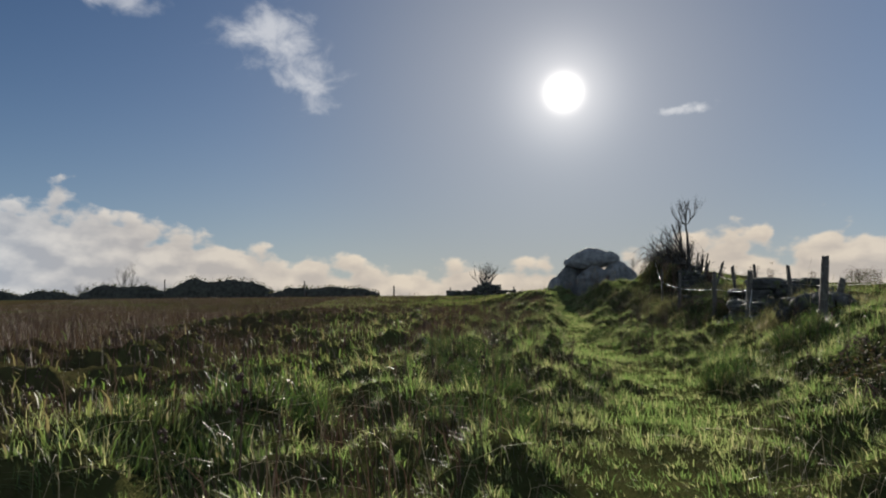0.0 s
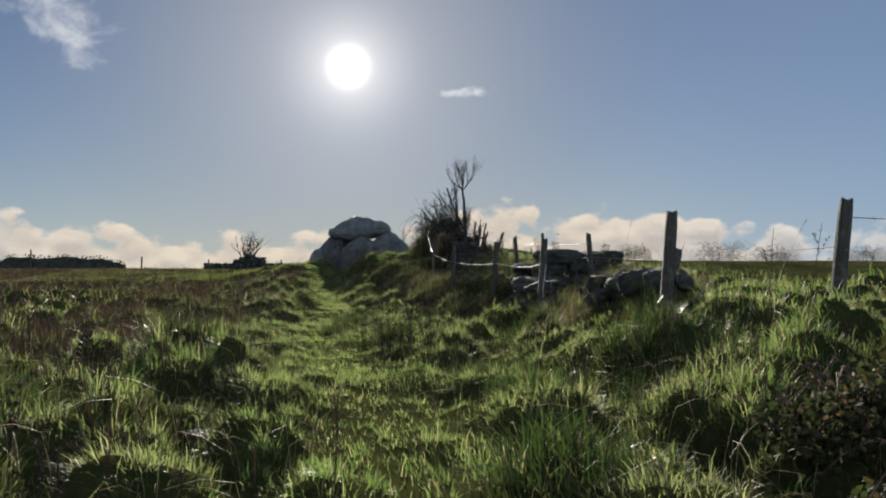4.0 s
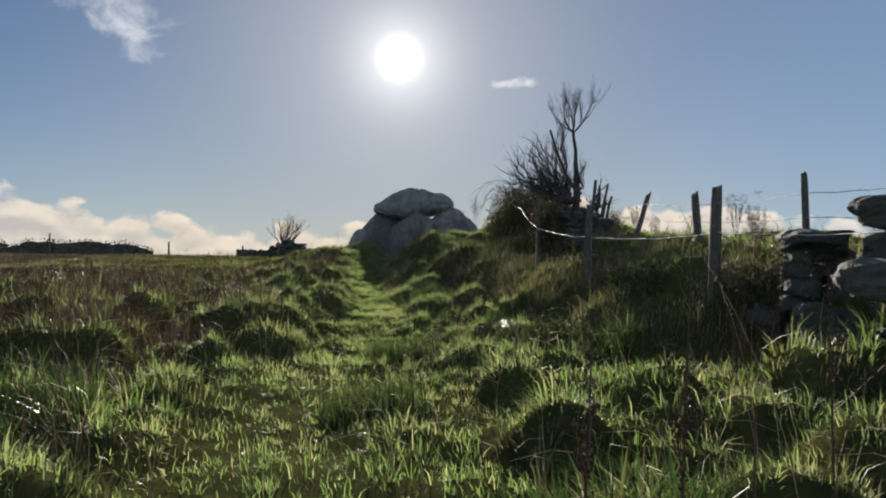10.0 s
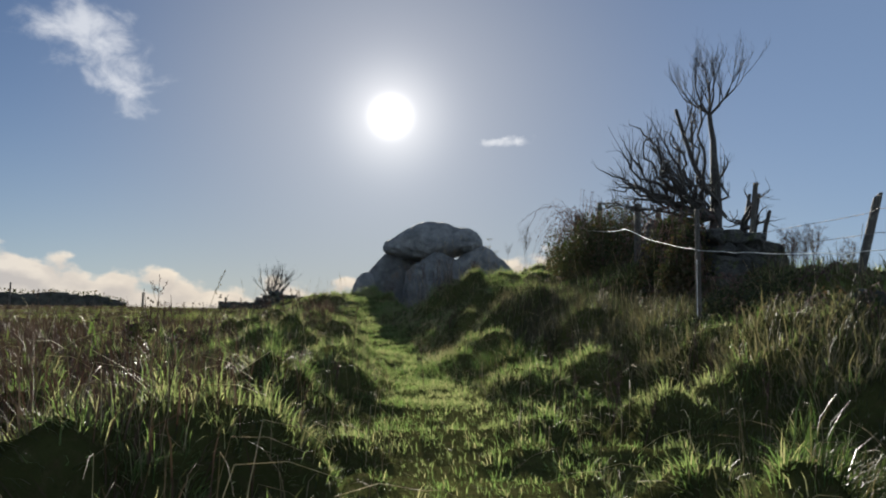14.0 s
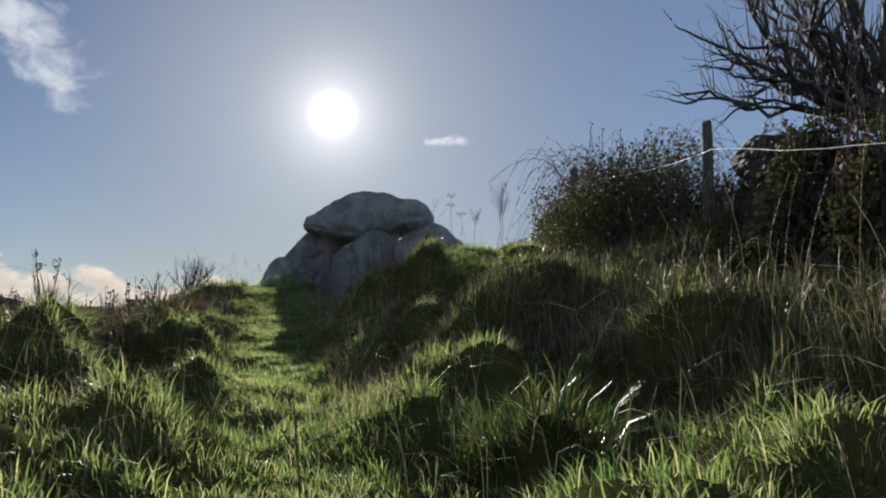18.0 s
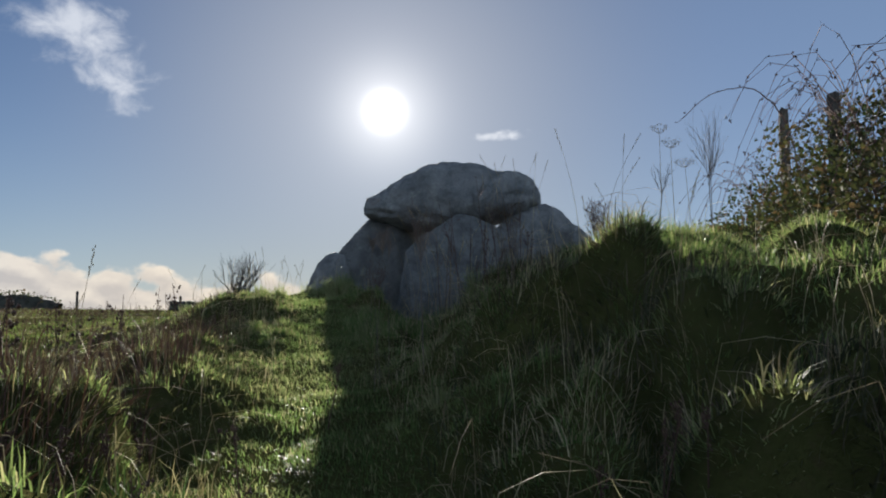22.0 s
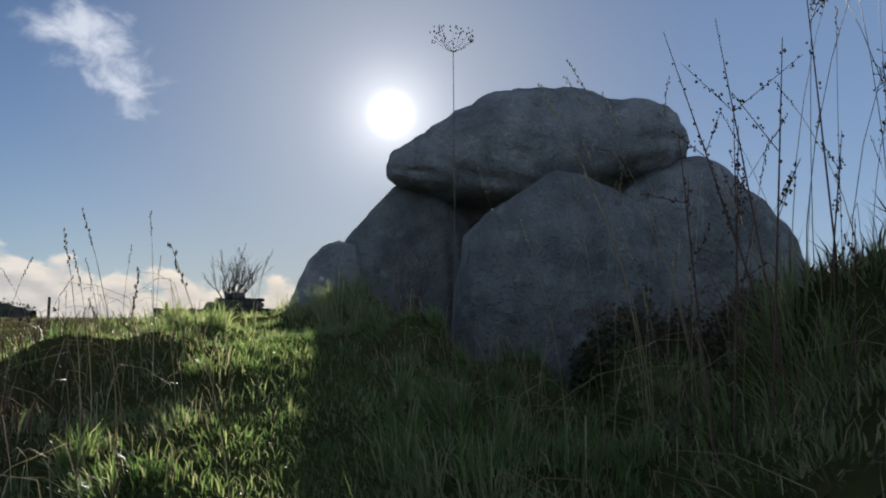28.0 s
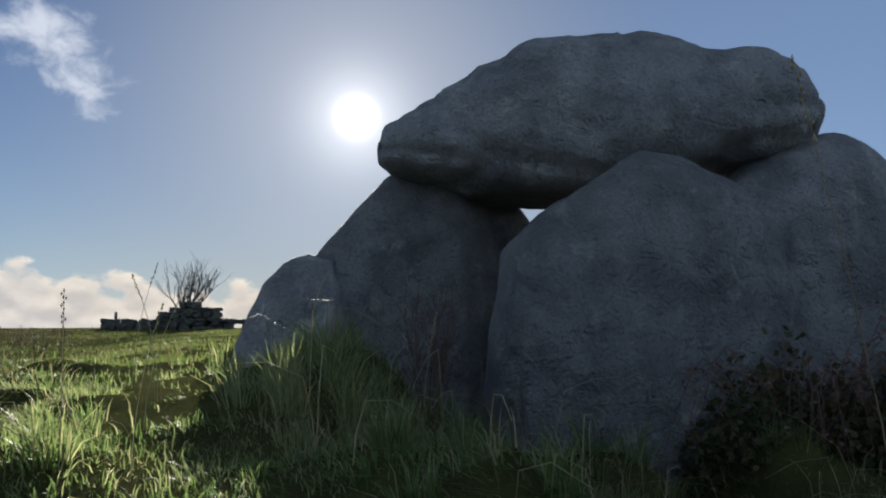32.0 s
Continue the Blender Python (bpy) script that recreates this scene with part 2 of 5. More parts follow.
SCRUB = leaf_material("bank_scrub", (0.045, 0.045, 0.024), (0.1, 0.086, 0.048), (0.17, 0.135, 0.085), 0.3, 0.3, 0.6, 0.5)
# darker copy of the bank scrub, painting in the shade of its slope
SHADESCRUB = leaf_material("shaded_bank_growth", (0.025, 0.028, 0.014), (0.055, 0.05, 0.027), (0.11, 0.085, 0.055), 0.3, 0.14, 0.6, 0.5)
DRYWEED = leaf_material("dry_ragwort", (0.085, 0.066, 0.058), (0.14, 0.112, 0.1), (0.18, 0.15, 0.13), 0.3, 0.15, 0.7, 0.3)
# matted grass in a darkened tone that paints the hummocks' shaded sides
SHADETHATCH = leaf_material("shaded_thatch", (0.028, 0.036, 0.016), (0.06, 0.066, 0.03), (0.11, 0.095, 0.06), 0.25, 0.25, 0.6, 0.4)
STALK = leaf_material("dry_stalks", (0.17, 0.13, 0.08), (0.3, 0.24, 0.15), (0.36, 0.3, 0.2), 0.3, 0.25, 0.6, 0.3)
BRAMBLE_LEAF = leaf_material("bramble_leaves", (0.022, 0.03, 0.013), (0.045, 0.055, 0.022), (0.08, 0.05, 0.028), 0.2, 0.25, 0.78, 0.4)


def bark_material(name, a, b_, scale=30.0):
    m, n, b, out = material(name)
    p = world_place(n)
    g = n.noise(p, scale, 6.0, 0.7)
    lich = n.noise(p, 7.0, 3.0)
    col = n.mix(n.ramp(g, 0.35, 0.7), a, b_)
    col = n.mix(n.ramp(lich, 0.58, 0.68, 0.0, 0.5), col, (0.085, 0.09, 0.075))
    n.put(b.inputs["Base Color"], col)
    b.inputs["Roughness"].default_value = 0.85
    n.link(n.bump(g, 0.6, 0.01), b.inputs["Normal"])
    return m


BARK = bark_material("thorn_bark", (0.026, 0.023, 0.02), (0.065, 0.057, 0.05))
CANE = bark_material("bramble_canes", (0.07, 0.035, 0.03), (0.14, 0.08, 0.06))


def post_material():
    m, n, b, out = material("weathered_post_wood")
    p = place(n)
    x, y, z = n.split(p)
    v = n.xyz(n.math("MULTIPLY", x, 60.0), n.math("MULTIPLY", y, 60.0), n.math("MULTIPLY", z, 3.0))
    g = n.noise(v, 1.0, 5.0, 0.7, 0.6)
    col = n.mix(n.ramp(g, 0.3, 0.7), (0.032, 0.028, 0.023), (0.09, 0.08, 0.068))
    col = n.mix(n.ramp(n.noise(p, 8.0, 4.0), 0.55, 0.65, 0.0, 0.6), col, (0.12, 0.125, 0.09))
    n.put(b.inputs["Base Color"], col)
    b.inputs["Roughness"].default_value = 0.9
    n.link(n.bump(g, 0.9, 0.01), b.inputs["Normal"])
    return m


POSTWOOD = post_material()


def plain(name, col, rough, metal=0.0, vary=0.3, scale=12.0):
    m, n, b, out = material(name)
    g = n.noise(world_place(n), scale, 4.0)
    n.put(b.inputs["Base Color"], n.mix(n.ramp(g, 0.3, 0.7), tuple(c * (1 - vary) for c in col), tuple(min(1, c * (1 + vary)) for c in col)))
    b.inputs["Roughness"].default_value, b.inputs["Metallic"].default_value = rough, metal
    return m


WIRE = plain("galvanised_wire", (0.2, 0.19, 0.18), 0.6, 0.7)
STEEL = plain("bright_steel", (0.5, 0.5, 0.5), 0.4, 0.6)
TAPE = plain("white_fence_cord", (0.75, 0.75, 0.72), 0.45)


def ground_material():
    m, n, b, out = material("turf")
    p = world_place(n)
    x, y, z = n.split(p)
    fine = n.noise(p, 14.0, 6.0, 0.7)
    mid = n.noise(p, 1.4, 5.0, 0.6)
    wide = n.noise(p, 0.12, 4.0, 0.6)
    col = n.mix(n.ramp(mid, 0.35, 0.65), (0.045, 0.05, 0.018), (0.07, 0.075, 0.026))
    col = n.mix(n.ramp(fine, 0.45, 0.75, 0.0, 0.7), col, (0.085, 0.065, 0.035))
    # rough, weedy ground over the field, west of the trodden line
    weedy = n.math("MULTIPLY", n.ramp(x, 0.5, -7.0), n.ramp(wide, 0.3, 0.6))
    col = n.mix(n.math("MULTIPLY", weedy, 0.75), col, (0.06, 0.038, 0.024))
    n.put(b.inputs["Base Color"], col)
    b.inputs["Roughness"].default_value = 0.95
    b.inputs["Specular IOR Level"].default_value = 0.0
    h = n.math("ADD", n.noise(p, 22.0, 6.0, 0.75), n.math("MULTIPLY", mid, 2.0))
    n.link(n.bump(h, 1.0, 0.05), b.inputs["Normal"])
    return m


TURF = ground_material()


# ---------------------------------------------------------------- mesh helpers
def mesh_of(name, verts, faces, mat, smooth=True):
    """A mesh from arrays; faces is a list of (n, k) index arrays."""
    me = bpy.data.meshes.new(name)
    verts = np.asarray(verts, dtype=np.float32)
    faces = [np.asarray(f, dtype=np.int32) for f in faces if len(f)]
    loops = np.concatenate([f.ravel() for f in faces])
    counts = np.concatenate([np.full(len(f), f.shape[1], dtype=np.int32) for f in faces])
    starts = np.concatenate(([0], np.cumsum(counts)[:-1])).astype(np.int32)
    me.vertices.add(len(verts))
    me.vertices.foreach_set("co", verts.ravel())
    me.loops.add(len(loops))
    me.loops.foreach_set("vertex_index", loops)
    me.polygons.add(len(counts))
    me.polygons.foreach_set("loop_start", starts)
    me.polygons.foreach_set("loop_total", counts)
    me.polygons.foreach_set("use_smooth", np.full(len(counts), smooth))
    me.update(calc_edges=True)
    me.materials.append(mat)
    return me


def part(name, me, parent, label=""):
    """Links a mesh as one object under a thing or a part."""
    ob = new(name, me)
    ob.parent = parent
    if label:
        ob["label"] = label
    return ob


def empty(name, x, y, z, label, category, group=""):
    e = new(name)
    e.location = (x, y, z)
    e.empty_display_size = 0.2
    return tagged(e, label, category, group)


RNG = np.random.default_rng(7)
TABLE = RNG.random((256, 256))


def vnoise(x, y, seed=0):
    """Smooth value noise on the plane, 0 to 1."""
    x, y = np.asarray(x, float) + seed * 17.31, np.asarray(y, float) + seed * 9.77
    xi, yi = np.floor(x).astype(int), np.floor(y).astype(int)
    u, v = x - xi, y - yi
    u, v = u * u * (3 - 2 * u), v * v * (3 - 2 * v)
    a, b = TABLE[xi % 256, yi % 256], TABLE[(xi + 1) % 256, yi % 256]
    c, d = TABLE[xi % 256, (yi + 1) % 256], TABLE[(xi + 1) % 256, (yi + 1) % 256]
    return (a * (1 - u) + b * u) * (1 - v) + (c * (1 - u) + d * u) * v


def sstep(a, b, x):
    t = np.clip((np.asarray(x, float) - a) / (b - a), 0, 1)
    return t * t * (3 - 2 * t)


# ---------------------------------------------------------------- the lie of the land
def track_x(y):
    """The trodden line through the grass."""
    return np.interp(y, [-5, 1.5, 4.3, 7.7, 10, 13, 18, 20.8, 22.8, 25.3, 28.4, 31, 34, 37, 40, 42, 60], [0.5, 0.75, 1.25, 2.6, 3.15, 3.55, 3.75, 3.7, 4.0, 4.85, 5.2, 5.55, 5.75, 6.05, 6.2, 6.4, 4.5])


def edge_x(y):
    """The foot line of the old field bank on the east."""
    return np.interp(y, [-5, 6, 14, 17, 18.5, 22, 23.5, 27, 31, 35, 38, 41, 42.5, 44, 48], [5.2, 5.7, 6.5, 7.0, 8.05, 8.7, 7.9, 8.0, 8.1, 7.9, 7.8, 8.1, 9.6, 11.6, 14.0])


def land(x, y):
    """Height of the bare ground."""
    x, y = np.asarray(x, float), np.asarray(y, float)
    along = np.interp(y, [-10, 5, 10, 17, 20, 24, 27, 30, 32, 35, 38, 40.3, 41.2, 42, 43, 45, 47, 52, 81, 130], [0.65, 0.72, 0.77, 0.78, 0.79, 0.72, 0.8, 0.97, 1.12, 1.35, 1.61, 1.88, 2.03, 2.19, 2.37, 2.53, 2.56, 2.45, 2.82, 2.92])
    field = np.interp(y, [-10, 10, 20, 35, 41, 50, 65, 80, 90, 130], [0.65, 0.78, 0.87, 1.1, 1.33, 1.6, 2.2, 2.82, 2.92, 2.9])
    k = sstep(1.4 + 1.6 * sstep(39.5, 42, y) * sstep(48, 45.5, y), 6.0, x)
    h = field * (1 - k) + along * k
    top = np.interp(y, [-10, 8, 14, 20, 25, 29, 33, 35.5, 38, 41, 46, 60], [1.15, 1.3, 1.5, 1.6, 1.7, 1.72, 1.95, 2.3, 2.52, 2.66, 2.8, 2.7]) + np.clip(x - 9, 0, 12) * 0.01
    top = top + 0.5 * sstep(8.9, 10.2, x) * sstep(22, 27, y) * sstep(37, 34, y) * sstep(16, 12, x)
    top = top + 0.5 * sstep(9.5, 11.0, x) * sstep(39, 42, y) * sstep(56, 48, y) * sstep(20, 15, x)
    top = top - 0.55 * sstep(13, 20, x) * sstep(52, 30, y)
    xe = edge_x(y) + 0.35 * (vnoise(y * 0.7, 0 * y, 3) - 0.5)
    b = sstep(xe - 1.25, xe + 0.55, x)
    h = h * (1 - b) + np.maximum(h, top) * b
    h = h - 0.65 * sstep(6.95, 7.9, x + 0.2 * vnoise(x, y, 2)) * sstep(40.3, 42.6, y) * sstep(47.9, 46.6, y) * sstep(11.0, 9.9, x)
    h = h + 0.10 * (vnoise(x * 0.35, y * 0.35, 1) - 0.5) * sstep(60, 30, np.hypot(x, y - 25))
    h = h + 0.17 * np.exp(-((x - 8.9) / 0.75) ** 2 - ((y - 38.4) / 1.1) ** 2)
    far = np.hypot(x - 3, y - 30)
    h = h + sstep(60, 140, far) * (2.88 - h) - sstep(150, 900, far) * 6.0
    return h


def domes(x, y, cell, seed, lo, hi):
    """Rounded hummocks on a jittered grid, 0 to 1."""
    x, y = np.asarray(x, float), np.asarray(y, float)
    xi, yi = np.floor(x / cell).astype(int), np.floor(y / cell).astype(int)
    best = np.zeros(np.broadcast(x, y).shape)
    for i in (-1, 0, 1):
        for j in (-1, 0, 1):
            a, b = xi + i, yi + j
            jx, jy = TABLE[(a + seed) % 256, b % 256], TABLE[a % 256, (b + seed * 3) % 256]
            rr, hh = TABLE[(a * 3 + seed) % 256, (b + 11) % 256], TABLE[(a + 29) % 256, (b * 5 + seed) % 256]
            d2 = ((x - (a + jx) * cell) ** 2 + (y - (b + jy) * cell) ** 2) / (cell * (lo + (hi - lo) * rr)) ** 2
            best = np.maximum(best, np.sqrt(np.clip(1 - d2, 0, 1)) * (0.25 + 0.75 * hh))
    return best


def tussock(x, y):
    """Height of the grass hummocks, 0 to 1."""
    x, y = np.asarray(x, float), np.asarray(y, float)
    x0, y0 = x, y
    x, y = x + 0.5 * (vnoise(x * 0.9, y * 0.9, 31) - 0.5), y + 0.5 * (vnoise(x * 0.9, y * 0.9, 37) - 0.5)
    n = 0.68 * domes(x, y, 0.95, 13, 0.28, 0.62) + 0.32 * domes(x, y, 0.42, 57, 0.3, 0.65)
    n = n * (0.55 + 0.75 * vnoise(x * 0.3, y * 0.3, 5))
    x, y = x0, y0
    n = n * (0.9 + 0.1 * sstep(13, 22, y)) * sstep(-11, -6, x) * sstep(17, 12.5, x) * sstep(58, 51, y)
    d = np.abs(x - track_x(y) + 0.12 * (vnoise(y * 0.4, 0 * y, 4) - 0.5))
    return n * (0.22 + 0.7 * sstep(0.2, 0.8, d) + 0.4 * sstep(0.5, 1.4, d) * sstep(0.5, -0.8, x - edge_x(y)) + 0.5 * sstep(21, 27, y) * sstep(0.4, 1.4, track_x(y) - x) * sstep(38, 33, y)) * (1 - 0.35 * sstep(34, 39, y) * sstep(1.1, 1.9, track_x(y) - x))


HUMMOCK = 0.43


def turf_z(x, y):
    return land(x, y) + HUMMOCK * tussock(x, y)


def spread(fine, lo, hi, far):
    """Grid lines: fine steps in the middle, growing outwards."""
    mid = np.arange(lo, hi + fine / 2, fine)
    out, step, a, b = [], fine, [lo], [hi]
    while b[-1] < far:
        step *= 1.22
        a.append(a[-1] - step)
        b.append(b[-1] + step)
    return np.concatenate((a[:0:-1], mid, b[1:]))


gx, gy = spread(0.125, -5.5, 12.0, 3500), spread(0.125, -1.0, 50.0, 3500)
X, Y = np.meshgrid(gx, gy)
Z = turf_z(X, Y)
ny, nx = X.shape
idx = np.arange(nx * ny).reshape(ny, nx)
quads = np.stack((idx[:-1, :-1], idx[:-1, 1:], idx[1:, 1:], idx[1:, :-1]), -1).reshape(-1, 4)
ground = new("ground", mesh_of("ground", np.stack((X, Y, Z), -1).reshape(-1, 3), [quads], TURF))
tagged(ground, "rough tussocky pasture with grassy hummocks and bare thatch", "ground", kind="structure")


# ---------------------------------------------------------------- grass
def blades(name, x, y, length, width, lean, mat, label, lift=0.0, category="grass", out=(0.0, 0.0)):
    """One mesh of many curved blades."""
    n = len(x)
    z = turf_z(x, y) - 0.015 + lift
    a = RNG.random(n) * 2 * np.pi
    w = width * (0.7 + 0.6 * RNG.random(n))
    bx, by = np.cos(a) * w / 2, np.sin(a) * w / 2
    e = 0.14
    gx_ = (tussock(x + e, y) - tussock(x - e, y))
    gy_ = (tussock(x, y + e) - tussock(x, y - e))
    t = RNG.random(n) * 2 * np.pi
    amount = lean * length * (0.25 + RNG.random(n))
    dx = np.cos(t) * amount + (out[0] * 1.6 - gx_ * 0.9) * length - 0.02
    dy = np.sin(t) * amount + (out[1] * 1.6 - gy_ * 0.9) * length - 0.02
    reach = np.hypot(dx, dy)
    up = np.sqrt(np.maximum(length ** 2 - reach ** 2, (0.35 * length) ** 2))
    v = np.empty((n, 5, 3), np.float32)
    v[:, 0] = np.stack((x - bx, y - by, z), -1)
    v[:, 1] = np.stack((x + bx, y + by, z), -1)
    v[:, 2] = np.stack((x + dx * 0.34 - bx * 0.8, y + dy * 0.34 - by * 0.8, z + up * 0.62), -1)
    v[:, 3] = np.stack((x + dx * 0.34 + bx * 0.8, y + dy * 0.34 + by * 0.8, z + up * 0.62), -1)
    v[:, 4] = np.stack((x + dx, y + dy, z + up * 0.97), -1)
    i = np.arange(n)[:, None] * 5
    ob = new(name, mesh_of(name, v.reshape(-1, 3), [i + np.array([[0, 1, 3, 2]]), i + np.array([[2, 3, 4]])], mat))
    return tagged(ob, label, category, kind="stuff")


def scatter(n, x0, x1, y0, y1):
    return x0 + (x1 - x0) * RNG.random(n), y0 + (y1 - y0) * RNG.random(n)


def off_the_bank(x, y):
    """Thins the grass on the steep side of the bank."""
    off = x - edge_x(y)
    return 1 - (0.4 + 0.45 * sstep(30, 33, y)) * sstep(-0.7, -0.2, off) * sstep(1.3 - sstep(33, 36, y), 0.6 - sstep(33, 36, y), off) * sstep(18, 21, y)


def clear_of_stones(x, y):
    """Keeps grass out of the burial chamber's stones."""
    return (((x - 9.3) / 2.4) ** 2 + ((y - 47.2) / 1.0) ** 2) > 1


# near the trodden line
def tufts(x, y, cell, share, tight):
    """Draws a share of the blades into tufts; gives their places, how far out of the tuft each stands, and each tuft's own vigour."""
    gi, gj = np.floor(x / cell).astype(int), np.floor(y / cell).astype(int)
    cx = (gi + TABLE[gi % 256, (gj * 7 + 3) % 256]) * cell
    cy = (gj + TABLE[(gi * 5 + 1) % 256, gj % 256]) * cell
    vigour = TABLE[(gi * 3 + 17) % 256, (gj * 11 + 5) % 256]
    pull = np.where(RNG.random(len(x)) < share, tight, 1.0)
    ox, oy = (x - cx) * pull, (y - cy) * pull
    return cx + ox, cy + oy, np.where(pull < 1, ox, 0), np.where(pull < 1, oy, 0), np.where(pull < 1, vigour, 0.35)


x, y = scatter(780000, -2.5, 9.5, -0.5, 47.0)
x, y, tox, toy, vigour = tufts(x, y, 0.27, 0.6, 0.5)
d = np.abs(x - track_x(y))
tz = tussock(x, y)
keep = (RNG.random(len(x)) < np.clip(1.25 - d / (4.2 + 3.0 * (x > track_x(y)) * sstep(21, 17, y)), 0.12, 1.0) * (0.7 + 0.3 * np.clip(tz / 0.45, 0, 1)) * off_the_bank(x, y)) & clear_of_stones(x, y)
x, y, d, tz, tox, toy, vigour = (q[keep] for q in (x, y, d, tz, tox, toy, vigour))
patchy = vnoise(x * 0.6, y * 0.6, 8)
length = (0.68 - 0.12 * sstep(22, 32, y)) * (0.075 + 0.12 * np.clip(tz, 0, 0.9) + 0.1 * patchy ** 2) * (0.5 + 0.85 * RNG.random(len(x)) ** 1.8) * (0.62 + 0.95 * vigour) * (1 - 0.3 * sstep(33, 37, y))
blades("meadow_grass", x, y, length, 0.0058, 0.62, GRASS, "lush green tussock grass, back-lit, with a few dry blades", out=(tox * 3.2, toy * 3.2))

# grass hanging down the steep sides of the hummocks, dark to paint their shade
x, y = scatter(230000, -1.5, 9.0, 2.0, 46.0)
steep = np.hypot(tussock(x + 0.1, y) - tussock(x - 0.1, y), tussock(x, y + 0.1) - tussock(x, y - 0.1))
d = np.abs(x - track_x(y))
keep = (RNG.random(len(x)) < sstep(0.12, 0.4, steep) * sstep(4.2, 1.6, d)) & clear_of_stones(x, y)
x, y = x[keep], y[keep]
blades("shaded_hummock_thatch", x, y, 0.06 + 0.11 * RNG.random(len(x)), 0.008, 0.4, SHADETHATCH, "matted grass hanging over the sides of the hummocks, darkened to paint their shade")

# deeper grass on the slope below the burial chamber
x, y = scatter(230000, 3.6, 9.2, 33.5, 45.8)
x, y, tox, toy, vigour = tufts(x, y, 0.24, 0.7, 0.45)
d = np.abs(x - track_x(y))
keep = (RNG.random(len(x)) < sstep(0.12, 0.45, d) * (0.25 + 0.75 * sstep(2.6, 1.0, d)) * (0.3 + 0.7 * sstep(37, 40.5, y)) * (0.35 + 0.65 * vigour) * (1 - 0.6 * sstep(0.5, 1.0, track_x(y) - x) * sstep(39.5, 38, y))) & clear_of_stones(x, y)
x, y, d, tox, toy, vigour = (q[keep] for q in (x, y, d, tox, toy, vigour))
length = (0.06 + 0.18 * vigour ** 1.3) * (0.55 + 0.7 * sstep(0.3, 0.65, vnoise(x * 1.6, y * 1.6, 41))) * (0.55 + 0.75 * RNG.random(len(x))) * (0.6 + 0.4 * sstep(38, 41, y)) * (1 - (0.52 - 0.14 * sstep(41.3, 42.3, y)) * sstep(-0.6, 0.2, track_x(y) - x))
blades("slope_grass", x, y, length, 0.005, 0.45, GRASS, "long green grass in loose tufts below the stones", out=(tox * 3.4, toy * 3.4))

# trodden grass along the last of the track
y = RNG.uniform(29.0, 44.0, 45000)
x = track_x(y) + RNG.normal(0, 0.3, len(y))
keep = clear_of_stones(x, y)
x, y = x[keep], y[keep]
blades("trodden_grass", x, y, 0.03 + 0.05 * RNG.random(len(x)), 0.0045, 0.9, GRASS, "short trodden green grass along the track")

x, y = scatter(26000, 3.2, 8.0, 31.0, 46.0)
keep = (np.abs(x - track_x(y)) > 0.35) & (RNG.random(len(x)) < sstep(0.35, 0.65, vnoise(x * 1.1, y * 1.1, 46))) & clear_of_stones(x, y)
x, y = x[keep], y[keep]
blades("dry_grass", x, y, (0.09 + 0.16 * RNG.random(len(x))) * (1 - 0.4 * sstep(37, 40, y)), 0.0042, 0.7, STALK, "bleached dry grass mixed through the green")

# the wider pasture
x, y = scatter(180000, -26, 26, 1.0, 78.0)
d = np.abs(x - track_x(y))
keep = (d > 2.8) & (RNG.random(len(x)) < off_the_bank(x, y)) & (RNG.random(len(x)) < 1 - 0.8 * sstep(1, -5, x) * sstep(8, 14, y)) & (RNG.random(len(x)) < np.clip(1.1 - d / 26, 0.15, 1)) & clear_of_stones(x, y)
x, y, d = x[keep], y[keep], d[keep]
length = (0.08 + 0.13 * tussock(x, y)) * (0.6 + 0.8 * RNG.random(len(x))) * (1 - 0.45 * sstep(38, 48, y))
blades("pasture_grass", x, y, length, 0.02, 0.6, GRASS_FAR, "rough green and straw-coloured pasture grass on uneven ground")


x, y = scatter(85000, -9.0, 9.0, 46.5, 80.0)
keep = (RNG.random(len(x)) < (0.15 + 0.85 * sstep(0.3, 0.6, vnoise(x * 0.8, y * 0.8, 27))) * (1 - 0.6 * sstep(50, 76, y))) & clear_of_stones(x, y)
x, y = x[keep], y[keep]
blades("far_pasture_grass", x, y, (0.04 + 0.09 * vnoise(x * 0.8, y * 0.8, 27)) * (0.6 + 0.8 * RNG.random(len(x))), 0.013, 0.7, GRASS_FAR, "tufted pasture grass beyond the burial chamber")

x, y = scatter(75000, -34, 0.5, 9.0, 80.0)
stand = sstep(0.36, 0.62, 0.6 * vnoise(x * 0.22, y * 0.16, 12) + 0.4 * vnoise(x * 0.9, y * 0.9, 14) + 0.12 * sstep(12, 30, y))
keep = RNG.random(len(x)) < stand
x, y = x[keep], y[keep]
blades("dead_weed_stand", x, y, (0.18 + 0.3 * RNG.random(len(x))) * (1 - 0.55 * sstep(38, 50, y)), 0.013, 0.3, WEED, "reddish-brown dead weeds standing in the pasture", category="weeds")

x, y = scatter(30000, -12.0, 3.4, 2.5, 20.0)
keep = (RNG.random(len(x)) < sstep(0.34, 0.62, vnoise(x * 0.7, y * 0.7, 44)) * sstep(0.4, 1.5, track_x(y) - x))
x, y = x[keep], y[keep]
blades("dead_weed_stand", x, y, 0.14 + 0.28 * RNG.random(len(x)) ** 1.5, 0.008, 0.3, WEED, "thin brown dead weeds scattered through the pasture", category="weeds")

